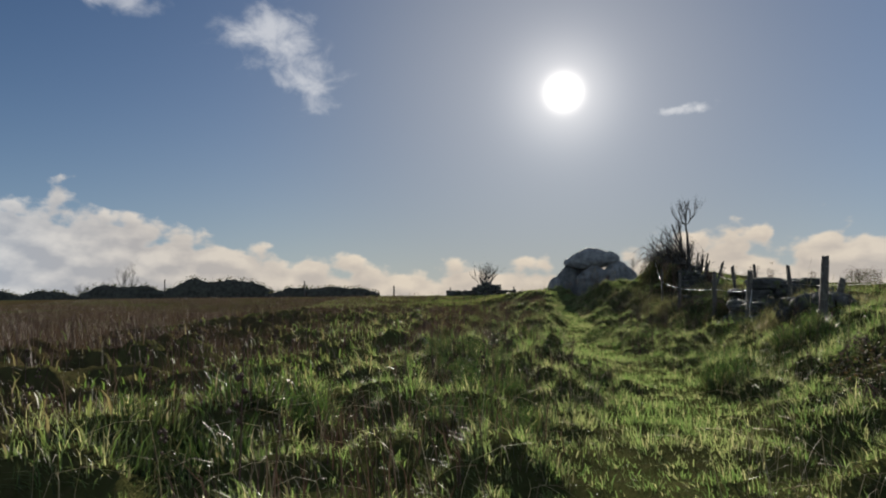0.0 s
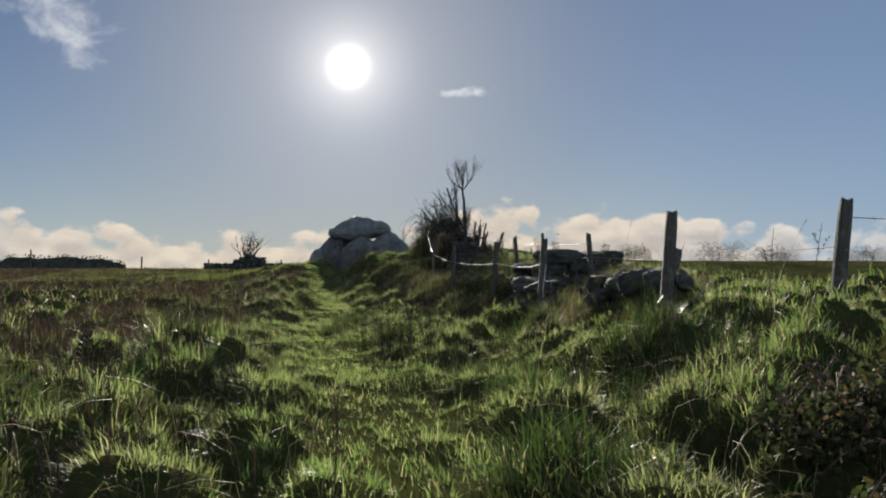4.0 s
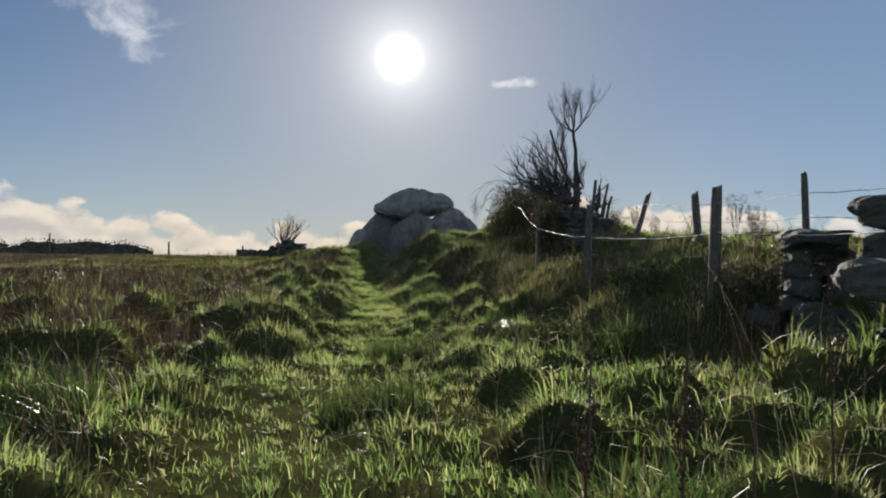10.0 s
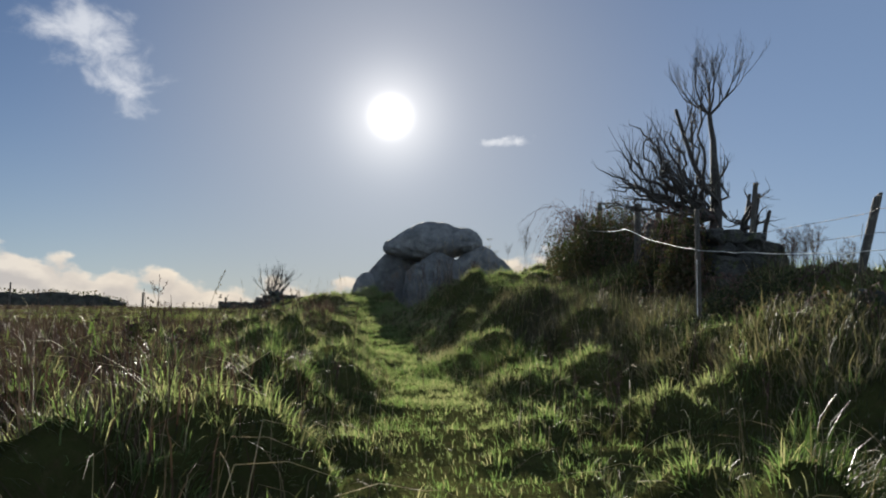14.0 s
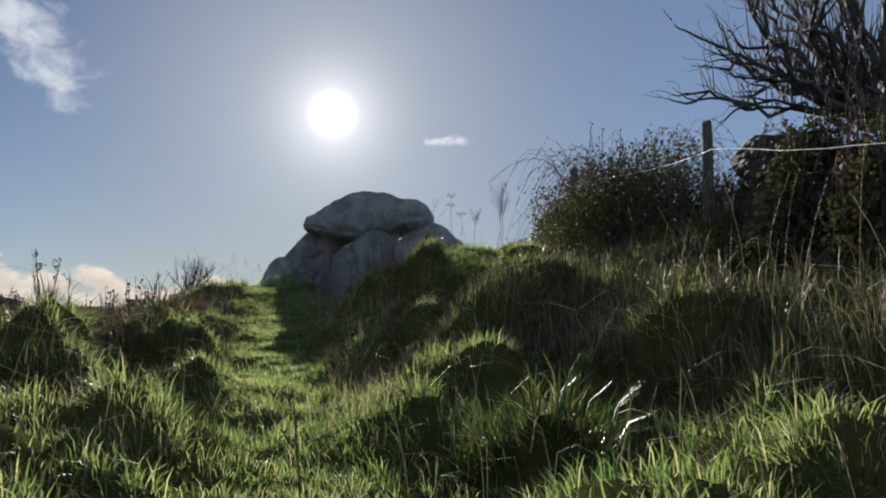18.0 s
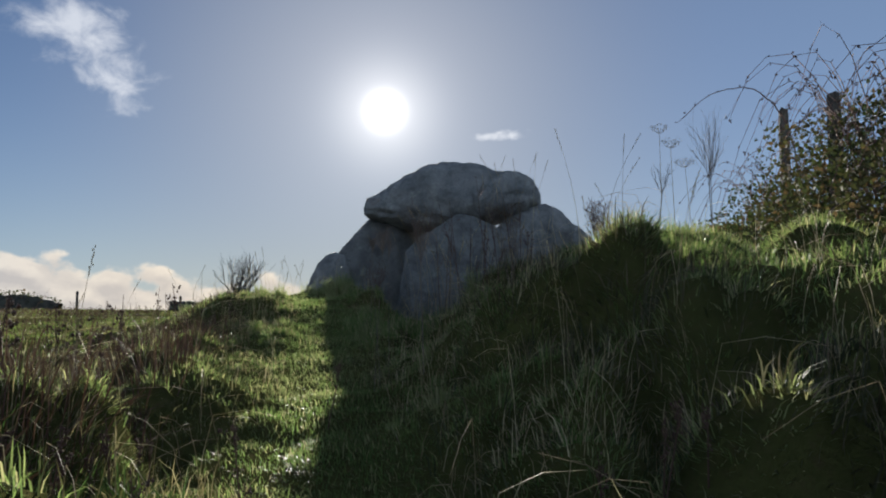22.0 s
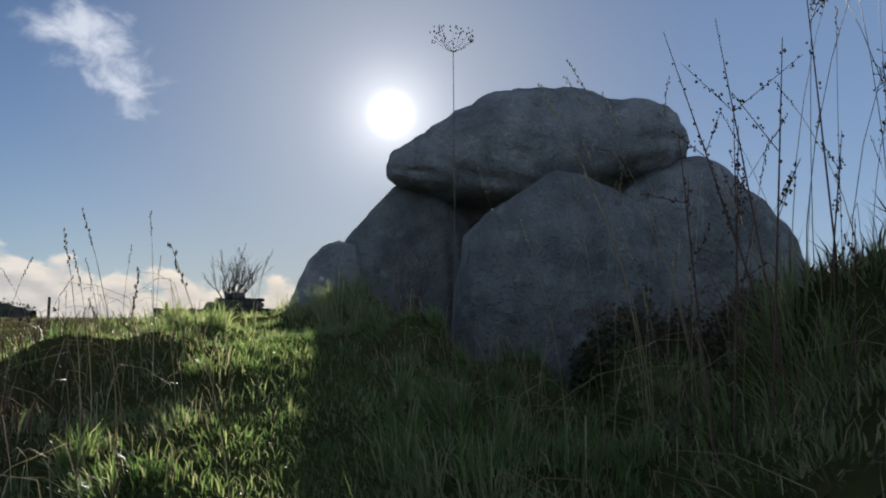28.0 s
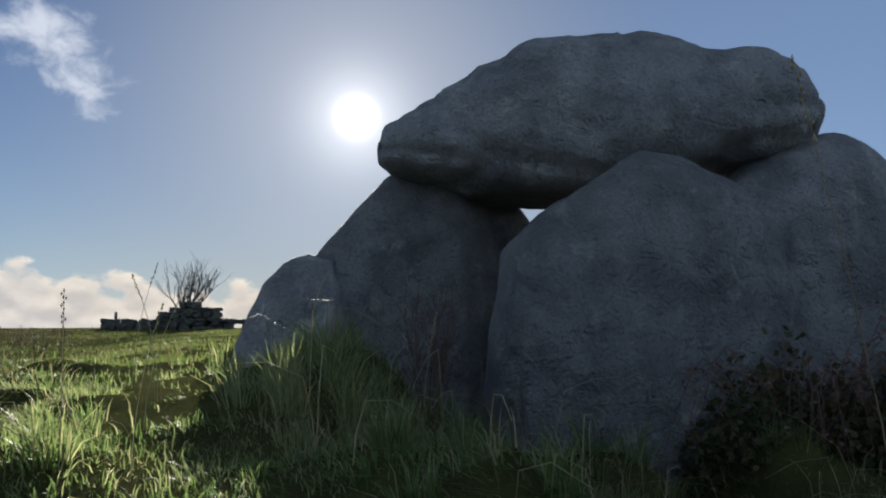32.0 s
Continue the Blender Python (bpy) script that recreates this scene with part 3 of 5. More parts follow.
x, y = scatter(75000, 0.0, 5.6, 16.0, 44.0)
d = track_x(y) - x
keep = (d > 0.9) & (RNG.random(len(x)) < sstep(0.34, 0.6, vnoise(x * 0.8, y * 0.8, 18) + 0.2 * sstep(34, 36, y) * sstep(39.5, 38, y)) * sstep(0.8, 2.0 - 0.9 * sstep(34, 36, y), d))
x, y = x[keep], y[keep]
blades("dead_weed_stand", x, y, (0.16 + 0.26 * RNG.random(len(x))) * (1 - 0.5 * sstep(38, 41, y)), 0.007, 0.35, WEED, "brown dead weeds mixed into the grass of the slope", category="weeds")

x, y = scatter(85000, 7.6, 13.5, 22.0, 47.0)
off = x - edge_x(y)
keep = (off > -0.1) & (RNG.random(len(x)) < (0.35 + 0.65 * vnoise(x * 0.7, y * 0.7, 22)) * (0.3 + 0.7 * sstep(30, 33, y))) & clear_of_stones(x, y)
keep &= np.hypot(x - 8.8, (y - 38.3) * 0.7) > 1.2
x, y = x[keep], y[keep]
blades("bank_grass", x, y, (0.07 + 0.14 * vnoise(x * 1.3, y * 1.3, 23)) * (0.6 + 0.8 * RNG.random(len(x))) * (1 - 0.35 * sstep(33, 36, y)), 0.007, 0.7, GRASS, "tousled green grass along the crest of the bank")

x, y = scatter(26000, 7.6, 10.1, 36.5, 40.2)
keep = (np.hypot(x - 8.8, (y - 38.3) * 0.7) < 1.25) & (RNG.random(len(x)) < 0.35 + 0.65 * vnoise(x * 2.1, y * 2.1, 33))
x, y = x[keep], y[keep]
blades("knoll_grass", x, y, (0.07 + 0.11 * vnoise(x * 1.7, y * 1.7, 35)) * (0.6 + 0.7 * RNG.random(len(x))), 0.0042, 0.85, GRASS, "soft green grass over the rounded knoll of the bank")

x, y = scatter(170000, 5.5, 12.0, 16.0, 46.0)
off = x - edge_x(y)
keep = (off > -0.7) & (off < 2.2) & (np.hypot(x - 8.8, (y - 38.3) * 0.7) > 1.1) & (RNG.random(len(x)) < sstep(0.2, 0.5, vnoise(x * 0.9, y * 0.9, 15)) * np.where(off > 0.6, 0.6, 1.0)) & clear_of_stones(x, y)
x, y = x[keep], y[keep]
# from y 31 on, the bank's shade is put into the scrub colour
for part_of, mat, words in ((y < 31, SCRUB, "tan rough grass and dead stems on the slope of the bank"), (y >= 31, SHADESCRUB, "rough growth and dead stems on the bank, painted darker for its shaded slope")):
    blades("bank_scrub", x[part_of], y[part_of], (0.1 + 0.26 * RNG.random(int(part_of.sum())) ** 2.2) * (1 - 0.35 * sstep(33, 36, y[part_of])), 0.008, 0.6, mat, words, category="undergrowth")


def rush_tussock(cx, cy, rad, h, n=640):
    a, rr = RNG.random(n) * 2 * np.pi, rad * np.sqrt(RNG.random(n))
    x_, y_ = cx + np.cos(a) * rr, cy + np.sin(a) * rr
    e = empty("rush_tussock", cx, cy, float(turf_z(cx, cy)), "dark green tussock of rushes standing out of the paler grass", "rush tussock", "rush tussocks in the pasture")
    live = blades("rush_leaf", x_, y_, h * (0.5 + 0.7 * RNG.random(n)), 0.009, 0.5, RUSH, "dark green pointed leaves")
    dead = blades("dead_leaf", x_[:n // 5], y_[:n // 5], h * (0.4 + 0.5 * RNG.random(n // 5)), 0.008, 0.9, STALK, "bleached dead leaves")
    for ob in (live, dead):
        ob.parent, ob.matrix_parent_inverse = e, Matrix.Translation(-e.location)
        del ob["category"]


for cx, cy, rad, h in ((0.9, 12.2, 0.45, 0.34), (1.3, 18.3, 0.5, 0.3), (1.2, 9.3, 0.4, 0.28), (-0.6, 7.6, 0.5, 0.3), (4.8, 12.8, 0.45, 0.3), (1.9, 15.5, 0.45, 0.28), (4.3, 20.9, 0.35, 0.25), (6.4, 17.3, 0.45, 0.32), (2.3, 20.4, 0.5, 0.3), (5.0, 24.2, 0.4, 0.28), (6.6, 25.4, 0.45, 0.32), (6.7, 23.6, 0.6, 0.4), (3.0, 28.6, 0.45, 0.28), (4.0, 32.2, 0.4, 0.28), (6.6, 31.0, 0.4, 0.3), (5.0, 35.6, 0.4, 0.25), (4.2, 38.4, 0.5, 0.28), (6.0, 13.5, 0.4, 0.3), (1.05, 7.4, 0.5, 0.28), (-0.9, 6.2, 0.5, 0.28), (4.0, 10.4, 0.45, 0.3), (1.0, 10.5, 0.45, 0.34), (5.8, 12.6, 0.5, 0.3), (5.0, 14.6, 0.4, 0.28), (2.2, 16.9, 0.45, 0.3), (4.6, 18.2, 0.4, 0.26)):
    rush_tussock(cx, cy, rad, h)

# ---------------------------------------------------------------- tubes, stems, trees
class Tubes:
    """Gathers tapered tubes into one mesh."""

    def __init__(self):
        self.v, self.q, self.t, self.n = [], [], [], 0

    def tube(self, pts, radii, sides=5):
        pts = np.asarray(pts, float)
        k = len(pts)
        tang = np.gradient(pts, axis=0)
        tang /= np.linalg.norm(tang, axis=1)[:, None] + 1e-9
        ref = np.array([0.0, 0, 1]) if abs(tang[0, 2]) < 0.9 else np.array([1.0, 0, 0])
        u = np.cross(tang, ref)
        u /= np.linalg.norm(u, axis=1)[:, None] + 1e-9
        w = np.cross(tang, u)
        a = np.arange(sides) * 2 * np.pi / sides
        ring = pts[:, None] + (u[:, None] * np.cos(a)[None, :, None] + w[:, None] * np.sin(a)[None, :, None]) * np.asarray(radii, float)[:, None, None]
        self.v.append(ring.reshape(-1, 3))
        i = self.n + np.arange(k * sides).reshape(k, sides)
        j = np.roll(i, -1, axis=1)
        self.q.append(np.stack((i[:-1], j[:-1], j[1:], i[1:]), -1).reshape(-1, 4))
        self.n += k * sides

    def blob(self, p, r, stretch=1.3):
        """A small seed or bud: an eight-sided gem."""
        p = np.asarray(p, float)
        self.v.append(p + r * np.array([(1, 0, 0), (0, 1, 0), (-1, 0, 0), (0, -1, 0), (0, 0, stretch), (0, 0, -stretch)]))
        b = self.n
        self.t.append(b + np.array([(0, 1, 4), (1, 2, 4), (2, 3, 4), (3, 0, 4), (1, 0, 5), (2, 1, 5), (3, 2, 5), (0, 3, 5)]))
        self.n += 6

    def leaf(self, p, along, side, length, width):
        p, along, side = (np.asarray(q, float) for q in (p, along, side))
        self.v.append(np.array([p, p + along * length * 0.5 + side * width / 2, p + along * length, p + along * length * 0.5 - side * width / 2]))
        self.q.append(self.n + np.array([[0, 1, 2, 3]]))
        self.n += 4

    def mesh(self, name, mat):
        return mesh_of(name, np.concatenate(self.v), [np.concatenate(self.q) if self.q else np.zeros((0, 4), int), np.concatenate(self.t) if self.t else np.zeros((0, 3), int)], mat)


def unit(v):
    v = np.asarray(v, float)
    return v / (np.linalg.norm(v) + 1e-9)


def branch(tb, p, way, length, r, depth, rnd, spread_=0.7, up=0.25, crook=0.22, kids=3, thin=0.62):
    """A crooked bare branch that forks again and again."""
    k = 5
    pts, rad = [np.array(p, float)], [r]
    w = unit(way)
    for i in range(k):
        w = unit(w + rnd.normal(0, crook, 3) + np.array([0, 0, up * 0.25]))
        pts.append(pts[-1] + w * length / k)
        rad.append(r * (1 - (1 - thin) * (i + 1) / k))
    tb.tube(pts, rad, 5 if r > 0.008 else 3)
    if depth == 0:
        return
    n = kids + (rnd.random() < 0.5)
    for i in range(n):
        s = rnd.integers(2, k + 1) if i else k
        side = unit(rnd.normal(0, 1, 3))
        nw = unit(w + side * spread_ * (0.6 + 0.6 * rnd.random()) + np.array([0, 0, up]))
        branch(tb, pts[s], nw, length * (0.55 + 0.3 * rnd.random()), rad[s] * 0.68, depth - 1, rnd, spread_, up, crook, kids, thin)


# ---------------------------------------------------------------- stones
def rock_mesh(name, mat, seed, size, square=0.5, rough=0.12, level=4, lumps=1.1, cuts=0):
    """A weathered stone: a squared ball with dents and ledges."""
    bm = bmesh.new()
    bmesh.ops.create_icosphere(bm, subdivisions=level, radius=1.0)
    rnd = random.Random(seed)
    planes = [(Vector((rnd.gauss(0, 1), rnd.gauss(0, 1), rnd.gauss(0, 1))).normalized(), rnd.uniform(0.72, 0.98)) for _ in range(cuts)]
    off = Vector((seed * 7.3, seed * 3.1, seed * 5.7))
    for v in bm.verts:
        p = v.co.normalized()
        m = max(abs(p.x), abs(p.y), abs(p.z))
        q = p.lerp(p / m, square)
        f = 1 + rough * noise.fractal(p * lumps + off, 1.0, 2.1, 5) + rough * 0.25 * noise.noise(p * 3.0 + off)
        for axis, far in planes:
            over = q.dot(axis) - far
            if over > 0:
                q = q - axis * over * 0.9
        v.co = Vector((q.x * size[0] * f, q.y * size[1] * f, q.z * size[2] * f))
    me = bpy.data.meshes.new(name)
    bm.to_mesh(me)
    bm.free()
    me.polygons.foreach_set("use_smooth", np.full(len(me.polygons), cuts == 0))
    me.materials.append(mat)
    return me


# ---- the burial chamber
dolmen = empty("dolmen", 8.825, 46.25, 2.42, "ancient grey stone burial chamber with a massive capstone on leaning uprights", "dolmen")


def slab(name, seed, crest, foot, front, back, at, turn, label, lean=0.0, blunt=2.7, rough=1.0):
    """A weathered slab: crest gives its upper edge from end to end, foot its lower one (a height or a second edge), front and back its faces."""
    cs, cz = (np.array(q, float) for q in zip(*crest))
    fs, fz = (np.array(q, float) for q in zip(*foot)) if isinstance(foot, (list, tuple)) else (cs[[0, -1]], np.array([foot, foot], float))
    rings, sides = 84, 56
    u = 0.5 - 0.5 * np.cos(np.linspace(0.02, 0.98, rings) * np.pi)
    a = np.arange(sides) * 2 * np.pi / sides
    off = Vector((seed * 1.7, seed * 0.9, seed * 2.3))
    v = []
    for k in u:
        p = cs[0] + (cs[-1] - cs[0]) * k
        up, low = np.interp(p, cs, cz), np.interp(p, fs, fz)
        end = (1 - abs(2 * k - 1) ** 5) ** 0.5
        for t in a:
            c, n = math.cos(t), math.sin(t)
            hy = math.copysign(abs(c) ** (2 / blunt), c)
            hz = math.copysign(abs(n) ** (2 / blunt), n)
            high = (hz + 1) / 2
            q = Vector((p, (front + back) / 2 + hy * (back - front) / 2 * (0.35 + 0.65 * end) * (1.08 - 0.2 * high) + lean * high, low + (up - low) * high))
            ledge = abs(noise.noise(Vector((q.x * 1.3, q.y * 1.6, q.z * 2.8)) + off))
            push = 0.08 * noise.noise(q * 1.4 + off) - 0.075 * abs(noise.noise(q * 2.7 + off)) + 0.04 * noise.noise(q * 4.6 + off) + 0.018 * noise.noise(q * 10.0) - 0.045 * max(0.0, 1 - ledge * 8) + 0.015
            v.append(q + Vector((0.25 * (2 * k - 1), hy, 0.35 * hz)) * push * rough)
    i = np.arange(rings * sides).reshape(rings, sides)
    j = np.roll(i, -1, axis=1)
    caps = [np.stack((i[r], j[r], np.full(sides, rings * sides + e)), -1) for e, r in enumerate((0, -1))]
    mids = [sum(v[r * sides:(r + 1) * sides], Vector()) / sides for r in (0, rings - 1)]
    me = mesh_of(name, [tuple(q) for q in v + mids], [np.stack((i[:-1], j[:-1], j[1:], i[1:]), -1).reshape(-1, 4), caps[0][:, ::-1], caps[1]], ROCK)
    ob = part(name, me, dolmen, label)
    ob.location, ob.rotation_euler = at, (0, 0, radians(turn))
    return ob


slab("capstone", 3, [(-1.46, 1.84), (-1.42, 1.94), (-1.15, 2.02), (-0.9, 2.19), (-0.48, 2.4), (-0.34, 2.49), (-0.1, 2.54), (0.42, 2.5), (0.8, 2.33), (1.25, 2.28), (1.48, 2.14), (1.56, 1.96)],
     [(-1.46, 1.62), (-1.36, 1.52), (-0.8, 1.36), (0.1, 1.3), (0.8, 1.44), (1.4, 1.58), (1.56, 1.7)], -0.82, 0.85, (0, 0, 0), -24.5, "huge rounded grey capstone, higher in the middle", 0.0, 2.7, 1.25)
# the uprights are given from the chamber's middle, x along its length
slab("upright", 11, [(-2.1, 0.2), (-1.97, 0.85), (-1.6, 1.3), (-1.36, 1.54), (-1.0, 1.62), (-0.62, 1.3), (-0.5, 1.0), (-0.42, 0.3)], -0.6, 0.05, 0.75, (0, 0, 0), 0, "broad grey slab leaning under the capstone", 0.1, 3.0)
slab("fallen_slab", 12, [(-2.52, -0.1), (-2.43, 0.36), (-2.26, 0.72), (-2.12, 0.88), (-1.95, 0.96), (-1.8, 0.9), (-1.65, 0.5)], -0.6, -0.05, 0.6, (0, 0, 0), 0, "low weathered grey stone leaning outwards", 0.05, 2.4)
slab("upright", 13, [(-0.98, 0.1), (-0.86, 0.86), (-0.66, 1.08), (-0.34, 1.3), (0.0, 1.49), (0.28, 1.45), (0.62, 1.26), (0.9, 0.95), (1.05, 0.3)], -0.75, -1.45, -0.75, (0, 0, 0), -4, "rounded front upright with a domed top", 0.12, 2.7)
slab("upright", 14, [(0.5, 0.7), (0.6, 1.3), (0.85, 1.5), (1.15, 1.68), (1.48, 1.76), (1.75, 1.6), (2.1, 1.32), (2.38, 1.04), (2.55, 0.4)], -0.75, -1.3, -0.3, (0, 0, 0), 0, "thick upright sloping down into the bank", 0.05, 2.9)
slab("upright", 17, [(-0.75, 0.9), (-0.55, 1.3), (0.5, 1.35), (0.7, 0.8)], -0.6, -0.25, 0.25, (1.35, 0.35, 0), 78, "side slab of the chamber", 0.0, 3.2)
slab("upright", 15, [(-1.0, 0.8), (-0.8, 1.45), (-0.4, 1.5), (-0.22, 1.2)], -0.6, 0.55, 0.95, (0, 0, 0), -10, "back slab of the chamber", 0.0, 3.2)
slab("upright", 18, [(-0.35, 0.8), (-0.2, 1.12), (0.35, 1.16), (0.5, 0.9)], -0.6, 0.6, 0.95, (0, 0, 0), -10, "low back slab of the chamber", 0.0, 3.2)
slab("upright", 16, [(0.3, 0.8), (0.45, 1.28), (1.05, 1.36), (1.3, 1.0)], -0.6, 0.5, 0.85, (0, 0, 0), -14, "back slab of the chamber", 0.0, 3.2)


# ---------------------------------------------------------------- fences
def post_mesh(name, height, r, seed, notch=False):
    """A round stake with a weathered, slightly split top."""
    rnd = np.random.default_rng(seed)
    sides, rows = 10, 9
    a = np.arange(sides) * 2 * np.pi / sides
    rim = 1 + rnd.normal(0, 0.06, sides)
    v = []
    for i in range(rows):
        t = i / (rows - 1)
        rr = r * (1.04 - 0.1 * t) * rim * (1 + rnd.normal(0, 0.015, sides))
        z = np.full(sides, t * height)
        if i == rows - 1:
            z = z + rnd.normal(0, 0.012, sides) + (0.05 * np.cos(a) if notch else 0)
            rr = rr * 0.9
        v.append(np.stack((np.cos(a) * rr, np.sin(a) * rr, z), -1))
    v = np.concatenate(v + [np.array([[0, 0, height + 0.004]])])
    i = np.arange(rows * sides).reshape(rows, sides)
    j = np.roll(i, -1, axis=1)
    q = np.stack((i[:-1], j[:-1], j[1:], i[1:]), -1).reshape(-1, 4)
    cap_ = np.stack((i[-1], j[-1], np.full(sides, rows * sides)), -1)
    return mesh_of(name, v, [q, cap_], POSTWOOD, False)


def fence_post(x, y, top, lean_x=0.0, lean_y=0.0, r=0.055, seed=1, notch=False, label="weathered grey wooden fence stake standing on the field bank"):
    """A stake whose head is at (x, y, top)."""
    foot = float(turf_z(x, y)) - 0.25
    height = top - foot
    e = new("fence_post", post_mesh("fence_post", height, r, seed, notch))
    e.matrix_basis = Matrix.Translation((x - math.tan(radians(lean_x)) * height, y, foot)) @ Euler((radians(lean_y), radians(lean_x), 0)).to_matrix().to_4x4()
    if y < 60:
        for low in (0.16, 0.45):
            h = height - low
            u = Tubes()
            u.tube([(-0.014, -r * 0.8, h), (-0.014, -r - 0.012, h), (0.014, -r - 0.012, h), (0.014, -r * 0.8, h)], [0.0024] * 4, 4)
            part("wire_staple", u.mesh("wire_staple", WIRE), e, "dull steel staple")
    return tagged(e, label, "fence post", "posts along the field bank")


fence_post(6.72, 14.06, 2.49, 5, 0, 0.062, 1)
fence_post(7.41, 19.01, 2.47, 4, 0, 0.06, 2)
fence_post(8.01, 23.14, 2.61, 2, 0, 0.055, 3)
fence_post(8.10, 26.65, 2.72, 3, 0, 0.055, 4)
fence_post(7.70, 12.80, 2.52, 8, 0, 0.06, 5)
fence_post(7.75, 15.60, 2.20, 14, 0, 0.06, 6, label="short stump of a leaning fence stake among stones")
fence_post(8.63, 19.92, 2.62, -4, 0, 0.052, 7)
fence_post(9.19, 23.39, 2.82, -2, 0, 0.04, 8)
fence_post(9.77, 26.67, 2.93, -5, 0, 0.06, 9, True)
fence_post(10.55, 29.7, 3.28, 17, 0, 0.05, 10, True, "thin fence stake leaning hard over above the bank")
fence_post(9.90, 34.35, 3.79, 0, 0, 0.06, 11, label="upright wooden stake among the brambles")
fence_post(8.42, 29.95, 3.0, 0, 0, 0.03, 14, label="upright wooden stake in front of the ruined wall")
fence_post(10.25, 31.55, 3.68, 6, 0, 0.036, 16, label="thin dark fence stake leaning against the ruined wall")
fence_post(11.4, 36.45, 4.1, 3, 0, 0.06, 15, label="upright wooden stake among the brambles")
fence_post(10.7, 38.95, 4.25, 0, 0, 0.06, 12, label="upright wooden stake among the brambles")
fence_post(12.84, 42.55, 5.19, 0, 0, 0.07, 13, label="upright wooden stake among the brambles")

# straight rod standing in for the thin white wire along the post
stake = Tubes()
stake.tube([(8.37, 29.91, 1.0), (8.375, 29.905, 1.7), (8.38, 29.9, 2.45)], [0.0032, 0.0032, 0.003], 6)
tagged(new("hanging_wire", stake.mesh("hanging_wire", STEEL)), "thin bright wire hanging down beside a wooden stake", "stake")


def cord(name, points, r, mat, sag, label, barbs=False, group="wires of the fence"):
    """A slack wire from post to post."""
    tb = Tubes()
    pts = []
    for a, b in zip(points[:-1], points[1:]):
        a, b = np.array(a, float), np.array(b, float)
        for t in np.linspace(0, 1, 13)[:-1]:
            p = a + (b - a) * t
            p[2] -= sag * 4 * t * (1 - t) * np.linalg.norm(b - a) / 5
            p += RNG.normal(0, 0.006, 3)
            pts.append(p)
    pts.append(np.array(points[-1], float))
    tb.tube(pts, np.full(len(pts), r), 4)
    if barbs:
        for a, b in zip(pts[:-1], pts[1:]):
            for t in (0.2, 0.6):
                p = a + (b - a) * t
                for s in (1, -1):
                    tb.tube([p, p + np.array([0.005, 0.01 * s, 0.022 * s])], [0.002, 0.001], 3)
    return tagged(new(name, tb.mesh(name, mat)), label, "wire", group)


cord("electric_fence_line", [(10.69, 38.88, 3.95), (10.02, 36.96, 3.69), (9.08, 33.15, 3.19), (8.4, 29.91, 2.55), (8.1, 26.6, 2.25), (8.0, 23.1, 2.15), (7.4, 18.96, 2.05)], 0.0027, TAPE, 0.06, "slack pale cord strung between the fence stakes")
cord("barbed_wire", [(8.63, 19.87, 2.45), (9.19, 23.35, 2.6), (9.77, 26.6, 2.75), (10.25, 29.35, 3.0), (10.9, 33.0, 3.15)], 0.0035, WIRE, 0.04, "thin barbed wire along the top of the bank", True)
cord("barbed_wire", [(7.65, 12.8, 2.1), (8.63, 19.87, 2.2), (9.19, 23.35, 2.35), (9.77, 26.6, 2.5), (10.2, 29.35, 2.75), (10.9, 33.0, 2.95)], 0.0035, WIRE, 0.05, "thin barbed wire along the top of the bank", True)
cord("barbed_wire", [(7.68, 12.8, 2.35), (13.0, 12.0, 2.45), (22.0, 12.5, 2.7)], 0.004, WIRE, 0.03, "thin barbed wire running across the next field", True)
cord("loose_wire", [(8.1, 26.58, 2.4), (8.05, 26.5, 1.5), (7.95, 26.4, 1.05)], 0.004, WIRE, 0.0, "loose end of wire hanging from a stake")
cord("loose_wire", [(7.4, 18.94, 2.05), (7.3, 18.85, 1.6), (7.34, 18.8, 1.25)], 0.004, TAPE, 0.0, "loose end of cord hanging from a stake")

# ---------------------------------------------------------------- dry stone walls
STONES = [rock_mesh("stone", WALLSTONE, 30 + i, (0.5, 0.5, 0.5), 0.92, 0.14, 3, 1.6, 6) for i in range(9)]


RUIN_STONES = [rock_mesh("stone", RUINSTONE, 130 + i, (0.5, 0.5, 0.5), 0.75, 0.2, 3, 1.6, 4) for i in range(9)]


def wall_stone(parent, name, x, y, z, sx_, sy_, sz_, rnd, tilt=6):
    ob = new(name, (RUIN_STONES if parent.name.startswith("ruined") else STONES)[rnd.integers(len(STONES))])
    ob.parent = parent
    ob.matrix_basis = Matrix.LocRotScale((x - parent.location.x, y - parent.location.y, z - parent.location.z), Euler([radians(a) for a in (rnd.normal(0, tilt), rnd.normal(0, tilt), rnd.normal(0, 12) + rnd.integers(2) * 180)]), (sx_, sy_, sz_))
    return ob


